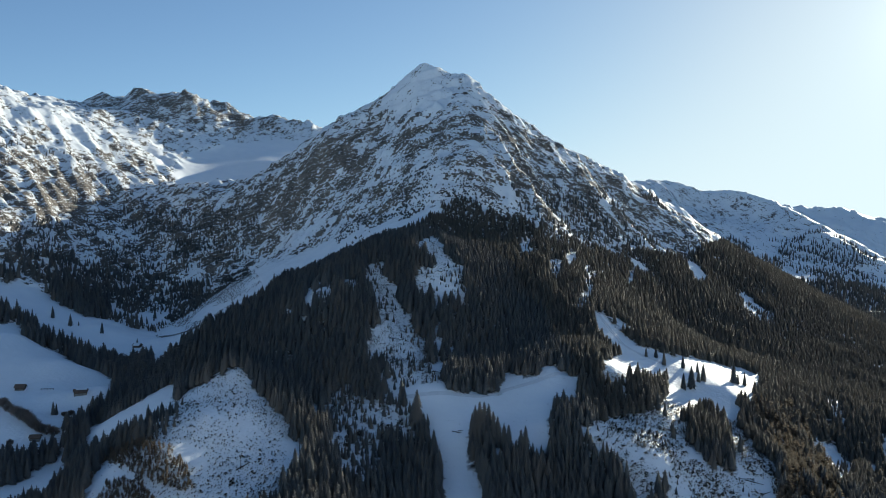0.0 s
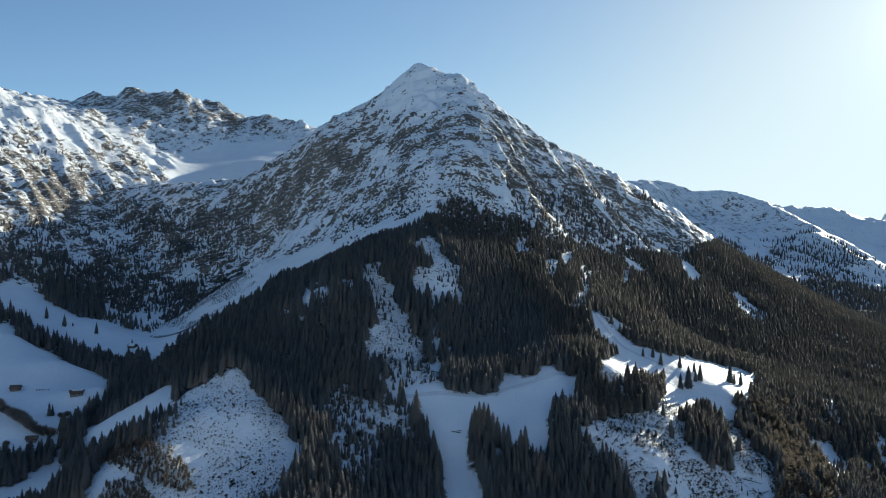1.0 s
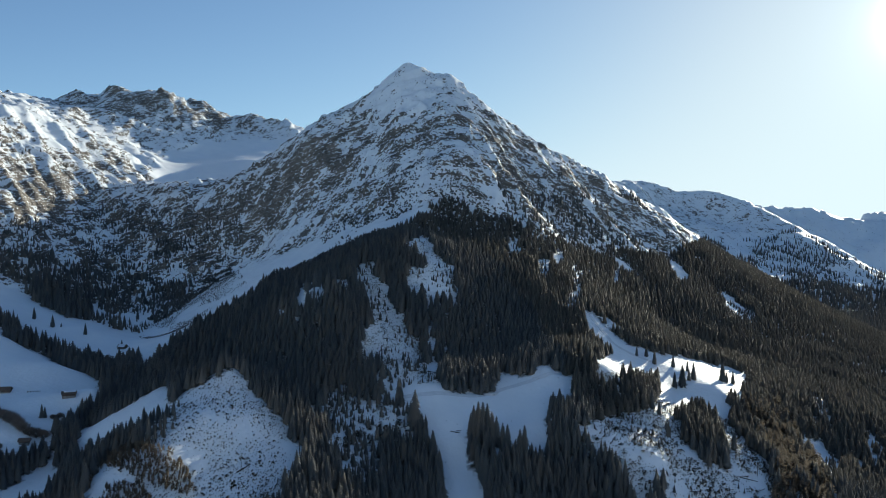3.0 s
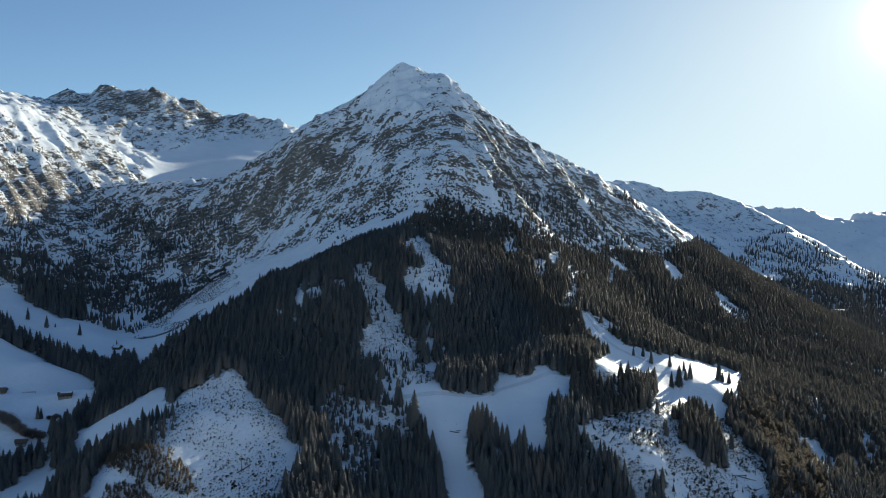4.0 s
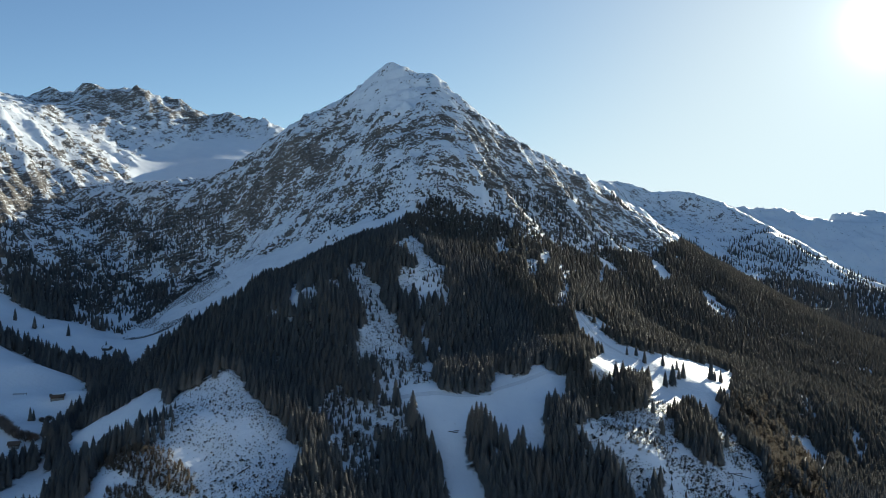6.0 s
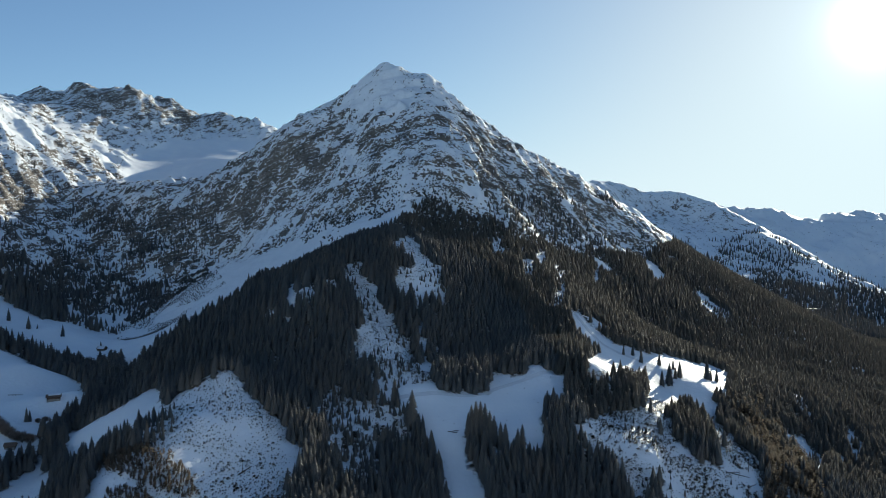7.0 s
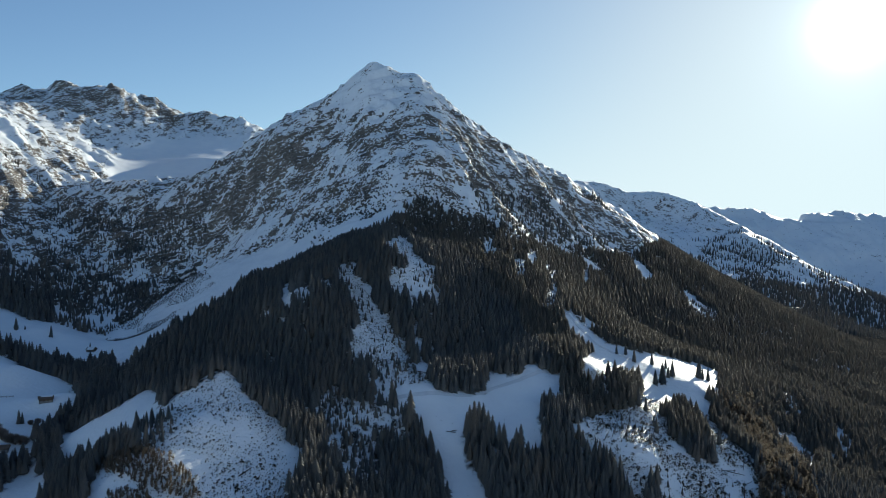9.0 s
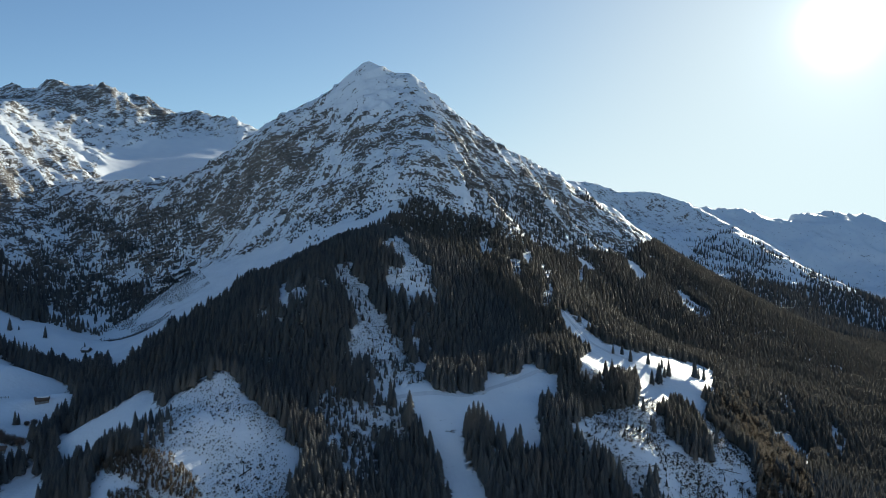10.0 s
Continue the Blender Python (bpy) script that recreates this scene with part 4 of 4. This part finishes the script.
# thin groves and dwarf pines among rock and snow
LARCH_T = [conifer(11, 6, 90 + s, 0.25, droop=-0.95, fold=False, core=0) for s in range(5)]
BRUSH_T = [conifer(3, 4, 70 + s, 0.95 + 0.25 * (s % 3), droop=-0.12, fold=False, core=0, foot=0.0) for s in range(8)]
DWARF_T = [conifer(4, 6, 60 + s, 0.75, droop=0.1, fold=False, core=5, foot=0.0) for s in range(5)]
for key, gap, share, size, kinds, label in (
        ("cliff", 5.2, 0.43, 6.0, MID_T, "scattered dark spruces on the snowy cliffs"),
        ("cliff_low", 6.0, 0.45, 10, MID_T, "dark spruces on the snowy slope below the cliffs"),
        ("apron", 4.0, 0.46, 2.3, DWARF_T, "dark dwarf pines poking through the snow"),
        ("east", 6.5, 0.47, 8, MID_T, "scattered spruces along the rocky flank"),
        ("screefoot", 2.8, 0.5, 1.2, DWARF_T, "low scrub on the snowy scree"),
        ("screeband", 3.4, 0.36, 3.2, DWARF_T, "dark scrub along the edge of the scree"),
        ("spur", 9.0, 0.5, 9, FAR_T, "scattered spruces on the sunlit rocky slope"),
        ("knoll_trees", 5.5, 0.5, 7, MID_T, "small spruces along the edge of the felled slope"),
        ("saplings", 2.0, 0.34, 4.0, LARCH_T, "young brown larches and spruces on the felled slope"),
        ("larches", 3.4, 0.34, 9, LARCH_T, "bare brown larches among the spruces"),
        ("range", 11, 0.46, 14, FAR_T, "scattered spruces on the snowy range")):
    poly = GROVES[key]
    px, py = [p[0] for p in poly], [p[1] for p in poly]
    x, y = scatter(min(px), max(px), min(py), max(py), gap, len(key) + 30)
    keep = inside(x, y, poly) & (fbm(x, y, gap * 9, 4, 161) + RNG.normal(0, 0.05, len(x)) > share) & ((woodland(x, y) < 0.5) | (key == "larches"))
    x, y = x[keep], y[keep]
    grow("pine_scrub" if kinds is DWARF_T else "spruce_grove", M_LARCH if key in ("saplings", "larches") else M_SPRUCE, kinds, x, y, np.clip(size * (0.6 + 0.8 * RNG.rand(len(x))), 1, 25), 1.25 if key == "saplings" else 1.15, label, "scrub" if kinds is DWARF_T else "grove")

# stumps, brushwood and seedlings on the felled ground
for key, gap, share, size in (("knoll", 1.6, 0.38, 1.05), ("sunny", 1.5, 0.34, 1.5), ("gully", 1.9, 0.37, 1.5), ("top", 2.2, 0.40, 1.4), ("thicket", 2.6, 0.40, 2.2), ("meadow", 9.0, 0.5, 0.7)):
    poly = CLEARINGS[key]
    px, py = [p[0] for p in poly], [p[1] for p in poly]
    x, y = scatter(min(px), max(px), min(py), max(py), gap, len(key) + 60)
    keep = inside(x, y, poly) & (fbm(x, y, 18, 4, 171) + RNG.normal(0, 0.08, len(x)) > share) & (woodland(x, y) < 0.5)
    if key == "sunny":
        keep &= y < 640
    x, y = x[keep], y[keep]
    grow("brushwood", M_SCRUB, BRUSH_T, x, y, size * (0.35 + 1.1 * RNG.rand(len(x)) ** 3), 1.0, "dark stumps and brushwood dotting the snowy clearing", "brushwood")


# young spruces that have come up on the felled ground
for key, gap, share, size in (("gully", 5.0, 0.52, 5.5), ("top", 5.0, 0.5, 5.0), ("thicket", 4.0, 0.5, 7.0), ("streak_c", 4.0, 0.46, 6.0), ("sunny", 8.0, 0.56, 4.0), ("streak_a", 4, 0.5, 5), ("streak_b", 4, 0.5, 5), ("streak_d", 4, 0.47, 5), ("streak_e", 4, 0.47, 5), ("streak_f", 4, 0.48, 5), ("streak_g", 4, 0.42, 6), ("streak_h", 4, 0.45, 6), ("nook_a", 4, 0.46, 5), ("nook_d", 4, 0.46, 5)):
    poly = CLEARINGS[key]
    px, py = [p[0] for p in poly], [p[1] for p in poly]
    x, y = scatter(min(px), max(px), min(py), max(py), gap, len(key) + 80)
    keep = inside(x, y, poly) & (fbm(x, y, 25, 4, 181) + RNG.normal(0, 0.07, len(x)) > share) & (woodland(x, y) < 0.5) & ((key != "sunny") | (y < 600))
    x, y = x[keep], y[keep]
    grow("young_spruces", M_SPRUCE, MID_T, x, y, size * (0.5 + 0.9 * RNG.rand(len(x))), 1.1, "young spruces growing on the snowy clearing", "grove")


def make_spruce(name, seed):
    """One spruce, 1 m high: a tapered trunk and a crown of whorled twigs."""
    top = new(name)
    pts, tris = conifer(18, 11, 300 + seed, 0.215 + 0.02 * (seed % 3), foot=0.05)
    crown = new("crown", tri_mesh("crown", pts, tris, M_SPRUCE))
    crown.parent = top
    bm = bmesh.new()
    bmesh.ops.create_cone(bm, cap_ends=True, segments=8, radius1=0.016, radius2=0.003, depth=0.95, matrix=Matrix.Translation((0, 0, 0.435)))
    me = bpy.data.meshes.new("trunk")
    bm.to_mesh(me)
    bm.free()
    me.materials.append(M_BARK)
    trunk = new("trunk", me)
    trunk.parent = top
    return top


def ground_at(x, y):
    """Height of the sheet of ground, read off its grid."""
    i, j = np.searchsorted(GX, x) - 1, np.searchsorted(GY, y) - 1
    u, v = (x - GX[i]) / (GX[i + 1] - GX[i]), (y - GY[j]) / (GY[j + 1] - GY[j])
    return float((HZ[j, i] * (1 - u) + HZ[j, i + 1] * u) * (1 - v) + (HZ[j + 1, i] * (1 - u) + HZ[j + 1, i + 1] * u) * v)


def plant(models, x, y, h, k):
    m = Matrix.Translation((x, y, ground_at(x, y) - 0.02 * h)) @ pose(0, 0, 0, 0, 0, (k * 137.5) % 360)
    ob = copy_thing(models[k % len(models)], m)
    ob.scale = (h, h, h)
    return ob


models = [tagged(make_spruce("spruce_tree", s), "tall dark green spruce standing in the snow", "tree", "single spruces") for s in range(4)]
for k, (x, y, h) in enumerate(LONE_A + LONE_B + LONE_C + LONE_D):
    plant(models, x, y, h, k)
for k, (x, y, h) in enumerate(own_trees):
    tagged(plant(models, x, y, h, k), "dark spruce at the edge of the snowy meadow", group="spruces round the meadow")
for k, ob in enumerate(models):
    ob.matrix_world = pose(-60 - 9 * k, 470, ground_at(-60 - 9 * k, 470) - 0.4)
    ob.scale = (19 + k,) * 3
# ---- barns, logs, shrubs, tracks, crane ----
def part(name, bm, mat, parent, label=""):
    me = bpy.data.meshes.new(name)
    bm.to_mesh(me)
    bm.free()
    me.materials.append(mat)
    ob = new(name, me)
    ob.parent = parent
    return tagged(ob, label)


def box(bm, x0, x1, y0, y1, z0, z1):
    vs = [bm.verts.new(c) for c in ((x0, y0, z0), (x1, y0, z0), (x1, y1, z0), (x0, y1, z0), (x0, y0, z1), (x1, y0, z1), (x1, y1, z1), (x0, y1, z1))]
    for f in ((3, 2, 1, 0), (4, 5, 6, 7), (0, 1, 5, 4), (1, 2, 6, 5), (2, 3, 7, 6), (3, 0, 4, 7)):
        bm.faces.new([vs[i] for i in f])


def prism(bm, outline, axis_from, axis_to):
    """An outline of (y, z) drawn out along x."""
    a = [bm.verts.new((axis_from, y, z)) for y, z in outline]
    b = [bm.verts.new((axis_to, y, z)) for y, z in outline]
    bm.faces.new(a[::-1])
    bm.faces.new(b)
    for i in range(len(a)):
        j = (i + 1) % len(a)
        bm.faces.new((a[i], a[j], b[j], b[i]))


def barn(name, x, y, turn, long, deep, eaves, ridge, label, snow):
    """A timber hay barn: stone footing, log walls with posts, door, two roof slopes on rafters, snow left on the roof."""
    top = tagged(new(name), label, "barn", "hay barns")
    top.matrix_world = pose(x, y, ground_at(x, y) - 0.5, 0, 0, turn)
    lx, dy = long / 2, deep / 2
    bm = bmesh.new()
    box(bm, -lx - 0.1, lx + 0.1, -dy - 0.1, dy + 0.1, -1.5, 0.9)
    part("footing", bm, M_STONE, top, "rubble stone footing")
    for sy in (-1, 1):
        bm = bmesh.new()
        n = max(4, int((eaves - 0.9) / 0.32))
        for i in range(n):
            z = 0.9 + (eaves - 0.9) * i / n
            box(bm, -lx, lx, sy * dy - 0.12, sy * dy + 0.12, z, z + (eaves - 0.9) / n - 0.03)
        part("log_wall", bm, M_TIMBER, top)
    for sx in (-1, 1):
        bm = bmesh.new()
        prism(bm, [(-dy + 0.13, 0.9), (dy - 0.13, 0.9), (dy - 0.13, eaves), (0, ridge - 0.15), (-dy + 0.13, eaves)], sx * lx - 0.12, sx * lx + 0.12)
        part("gable", bm, M_TIMBER, top)
    over, thick = 0.9, 0.22
    fall = (ridge - eaves) / dy
    for sy in (-1, 1):
        bm = bmesh.new()
        ey, ez = sy * (dy + over), eaves - over * fall
        prism(bm, [(0, ridge), (ey, ez), (ey, ez + thick), (0, ridge + thick)], -lx - over, lx + over)
        bmesh.ops.recalc_face_normals(bm, faces=bm.faces)
        slope = part("roof_slope", bm, M_SHINGLE, top, "brown weathered shingle roof slope")
        for a, b, c, d in snow:
            bm = bmesh.new()
            y0, y1 = sy * (dy + over) * c, sy * (dy + over) * d
            z0, z1 = ridge + thick - abs(y0) * fall, ridge + thick - abs(y1) * fall
            prism(bm, [(y0, z0 + 0.01), (y1, z1 + 0.01), (y1, z1 + 0.22), (y0, z0 + 0.26)], -lx + long * a, -lx + long * b)
            bmesh.ops.recalc_face_normals(bm, faces=bm.faces)
            part("snow_patch", bm, M_SNOW, slope, "white snow left on the roof")
    bm = bmesh.new()
    box(bm, -0.9, 0.9, -dy - 0.22, -dy - 0.13, 0.9, 0.9 + min(2.0, eaves - 1.1))
    part("door", bm, M_SHINGLE, top, "plank barn door")
    for i in range(4):
        bm = bmesh.new()
        px = -lx + (2 * lx) * i / 3
        box(bm, px - 0.13, px + 0.13, -dy - 0.28, -dy - 0.13, -0.2, eaves - 0.1)
        part("post", bm, M_TIMBER, top)
    return top


barn("hay_barn", -297, 655, 20, 9.6, 6.0, 2.7, 4.2, "long timber hay barn with a strip of snow on its roof", [(0.12, 1.02, 0.04, 0.42)])
barn("hay_barn", -359, 679, 8, 7.0, 5.5, 3.0, 4.9, "small timber hay barn with a bare brown roof", [])
barn("alpine_hut", -328, 858, -12, 7.5, 6.0, 2.6, 4.6, "timber alpine hut with a snow-laden roof", [(0.0, 1.0, 0.05, 0.95)])
barn("hay_barn", -301, 590, 10, 6.5, 4.5, 2.4, 3.8, "low timber barn half hidden behind spruces", [])


def lay_log(x, y, turn, length, radius, k):
    """A felled trunk with a few branch stubs, lying along the slope."""
    a = radians(turn)
    dx, dy = math.cos(a) * length / 2, math.sin(a) * length / 2
    p, q = Vector((x - dx, y - dy, ground_at(x - dx, y - dy) + radius)), Vector((x + dx, y + dy, ground_at(x + dx, y + dy) + radius))
    top = tagged(new("felled_log"), "felled bare tree trunk lying in the snow", "log", "felled logs")
    top.matrix_world = look(p, q)
    span = (q - p).length
    bm = bmesh.new()
    bmesh.ops.create_cone(bm, cap_ends=True, segments=9, radius1=radius * 0.5, radius2=radius, depth=span, matrix=Matrix.Translation((0, 0, -span / 2)))
    part("trunk", bm, M_BARK, top)
    for i in range(3):
        bm = bmesh.new()
        m = Matrix.Translation((0, 0, -span * (0.3 + 0.2 * i))) @ Matrix.Rotation(radians(80 * i + 40 * k), 4, "Z") @ Matrix.Rotation(radians(62), 4, "X")
        bmesh.ops.create_cone(bm, cap_ends=True, segments=5, radius1=radius * 0.3, radius2=0.03, depth=1.6, matrix=m @ Matrix.Translation((0, 0, 0.8)))
        part("branch_stub", bm, M_BARK, top)


for k, (x, y, a) in enumerate(FELLED):
    lay_log(x, y, a, 3.5 if 5 < k < 9 else 6 + (k * 37 % 7), 0.24 + 0.05 * (k % 3), k)


def snag(x, y, h, k):
    """A bare standing trunk with short dead branches."""
    top = tagged(new("dead_tree"), "bare grey-brown standing trunk with dead branches", "tree", "dead trees")
    top.matrix_world = pose(x, y, ground_at(x, y) - 0.4, 2 - k % 5, k % 4 - 2, k * 77)
    bm = bmesh.new()
    bmesh.ops.create_cone(bm, cap_ends=True, segments=8, radius1=0.022 * h, radius2=0.05, depth=h, matrix=Matrix.Translation((0, 0, h / 2)))
    part("trunk", bm, M_BARK, top)
    for i in range(14):
        u = 0.3 + 0.68 * i / 14
        r = h * 0.17 * (1.05 - u) * (0.6 + 0.5 * ((i * 7 + k) % 5) / 5)
        twig = new("branch", BRANCH)
        twig.parent = top
        twig.matrix_basis = Matrix.Translation((0, 0, h * u)) @ Matrix.Rotation(i * 2.4 + k, 4, "Z") @ Matrix.Rotation(radians(78), 4, "X") @ Matrix.Diagonal((1, 1, r, 1))


def branch_mesh():
    bm = bmesh.new()
    bmesh.ops.create_cone(bm, cap_ends=True, segments=5, radius1=0.07, radius2=0.015, depth=1, matrix=Matrix.Translation((0, 0, 0.5)))
    me = bpy.data.meshes.new("branch")
    bm.to_mesh(me)
    bm.free()
    me.materials.append(M_BARK)
    return me


BRANCH = branch_mesh()
for k, (x, y, h) in enumerate(SNAGS):
    snag(x, y, h, k)


def bare_shrub(x, y, h, k):
    """A round leafless tree: short stems, and fine twigs that fill a ball."""
    rng = np.random.RandomState(900 + k)
    heart = np.array([0, 0, 0.46 * h])
    pts, tris = [], []
    for i in range(1700):
        way = rng.normal(0, 1, 3)
        way /= np.linalg.norm(way)
        tip = heart + way * np.array([0.56, 0.56, 0.46]) * h * rng.uniform(0.45, 1.0)
        root = heart * 0.55 + (tip - heart * 0.55) * rng.uniform(0.45, 0.75)
        side = np.cross(tip - root, rng.normal(0, 1, 3))
        side *= rng.uniform(0.05, 0.13) / (np.linalg.norm(side) + 1e-6)
        n = len(pts)
        pts += [root + side, root - side, tip]
        tris.append((n, n + 1, n + 2))
    top = tagged(new("bare_shrub"), "round leafless grey-brown bush on the snowy meadow", "shrub", "bare shrubs")
    top.matrix_world = pose(x, y, ground_at(x, y) - 0.2)
    crown = new("crown", tri_mesh("crown", np.array(pts), np.array(tris), M_TWIG))
    crown.parent = top
    for i in range(5):
        bm = bmesh.new()
        m = Matrix.Rotation(i * 1.26 + k, 4, "Z") @ Matrix.Rotation(radians(18), 4, "X")
        bmesh.ops.create_cone(bm, cap_ends=True, segments=6, radius1=0.16, radius2=0.04, depth=h * 0.7, matrix=m @ Matrix.Translation((0, 0, h * 0.35)))
        part("stem", bm, M_BARK, top)


M_TWIG = foliage_material("grey_twigs", (0.15, 0.125, 0.112), (0.28, 0.235, 0.21), (0.26, 0.20, 0.17))
for k, (x, y, h) in enumerate(BUSHES):
    bare_shrub(x, y, h * 0.95, k)


def track(name, line, width, mat, label):
    """A trodden lane draped over the snow, with a low bank on the lower side."""
    pts = []
    for (x0, y0), (x1, y1) in zip(line, line[1:]):
        n = max(2, int(math.dist((x0, y0), (x1, y1)) / 2.5))
        pts += [(x0 + (x1 - x0) * i / n, y0 + (y1 - y0) * i / n) for i in range(n)]
    pts.append(line[-1])
    for _ in range(6):
        pts = [pts[0]] + [tuple((pts[i - 1][c] + 2 * pts[i][c] + pts[i + 1][c]) / 4 for c in (0, 1)) for i in range(1, len(pts) - 1)] + [pts[-1]]
    bm = bmesh.new()
    rows = []
    for i, (x, y) in enumerate(pts):
        a, b = pts[max(0, i - 1)], pts[min(len(pts) - 1, i + 1)]
        d = Vector((b[0] - a[0], b[1] - a[1])).normalized()
        row = []
        for u, lift in ((-0.9, -0.3), (-0.5, 0.16), (-0.2, 0.1), (0.2, 0.1), (0.5, 0.16), (0.9, -0.3)):
            px, py = x - d.y * width * u, y + d.x * width * u
            row.append(bm.verts.new((px, py, ground_at(px, py) + lift)))
        rows.append(row)
    for r, s in zip(rows, rows[1:]):
        for i in range(5):
            bm.faces.new((r[i], r[i + 1], s[i + 1], s[i]))
    bmesh.ops.recalc_face_normals(bm, faces=bm.faces)
    me = bpy.data.meshes.new(name)
    bm.to_mesh(me)
    bm.free()
    me.materials.append(mat)
    tagged(new(name, me), label, "track", kind="structure")


track("track", TRACK_A, 3.2, M_TROD, "trodden track crossing the snowy meadow")
track("track", TRACK_B, 3.0, M_TROD, "forest track at the foot of the felled slope")
track("track", TRACK_C, 3.0, M_TROD, "trodden track climbing the sunny clearing")


def tower_crane(x, y, tip):
    """A pale crane over the far woods: lattice mast, jib, counter jib, cab and stays."""
    top = tagged(new("tower_crane"), "pale tower crane standing above the far woods", "crane")
    g = ground_at(x, y)
    top.matrix_world = pose(x, y, g, 0, 0, 184)
    high = tip - g
    bm = bmesh.new()
    for sx in (-0.8, 0.8):
        for sy in (-0.8, 0.8):
            box(bm, sx - 0.12, sx + 0.12, sy - 0.12, sy + 0.12, -1, high)
    for i in range(int(high / 2)):
        box(bm, -0.9, 0.9, -0.86, -0.74, i * 2, i * 2 + 0.18)
        box(bm, -0.9, 0.9, 0.74, 0.86, i * 2, i * 2 + 0.18)
        box(bm, -0.86, -0.74, -0.73, 0.73, i * 2 + 0.2, i * 2 + 0.38)
        box(bm, 0.74, 0.86, -0.73, 0.73, i * 2 + 0.2, i * 2 + 0.38)
    part("mast", bm, M_STEEL, top)
    bm = bmesh.new()
    for sy, z in ((-0.6, 0.0), (0.6, 0.0), (0, 1.2)):
        box(bm, 1, 46, sy - 0.14, sy + 0.14, high + z, high + z + 0.28)
    for i in range(22):
        box(bm, 2 + 2 * i, 2.16 + 2 * i, -0.1, 0.1, high + 0.29, high + 1.19)
        box(bm, 2 + 2 * i, 2.16 + 2 * i, -0.45, 0.45, high + 0.05, high + 0.22)
    part("jib", bm, M_STEEL, top)
    bm = bmesh.new()
    box(bm, -12, -1, -0.6, 0.6, high, high + 0.5)
    box(bm, -12, -9, -0.9, 0.9, high - 2, high - 0.02)
    part("counter_jib", bm, M_STEEL, top)
    bm = bmesh.new()
    box(bm, -0.9, 0.95, -2.2, -0.95, high - 2.2, high - 0.1)
    part("cab", bm, M_STEEL, top)
    bm = bmesh.new()
    prism(bm, [(-0.4, high), (0.4, high), (0, high + 5)], -0.4, 0.4)
    bmesh.ops.recalc_face_normals(bm, faces=bm.faces)
    part("apex", bm, M_STEEL, top)


tower_crane(985, 1820, -145)


def hay_fence(x, y):
    """A short run of weathered posts and rails."""
    top = tagged(new("fence"), "short weathered timber fence in the snow", "fence")
    top.matrix_world = pose(x, y, ground_at(x, y), 0, 0, 12)
    for i in range(5):
        bm = bmesh.new()
        box(bm, 2.4 * i - 0.12, 2.4 * i + 0.12, -0.12, 0.12, -0.8, 1.5)
        part("post", bm, M_TIMBER, top)
    for z in (0.6, 1.15):
        bm = bmesh.new()
        box(bm, -0.5, 10.1, -0.2, -0.13, z, z + 0.16)
        part("rail", bm, M_TIMBER, top)


hay_fence(-342, 680)
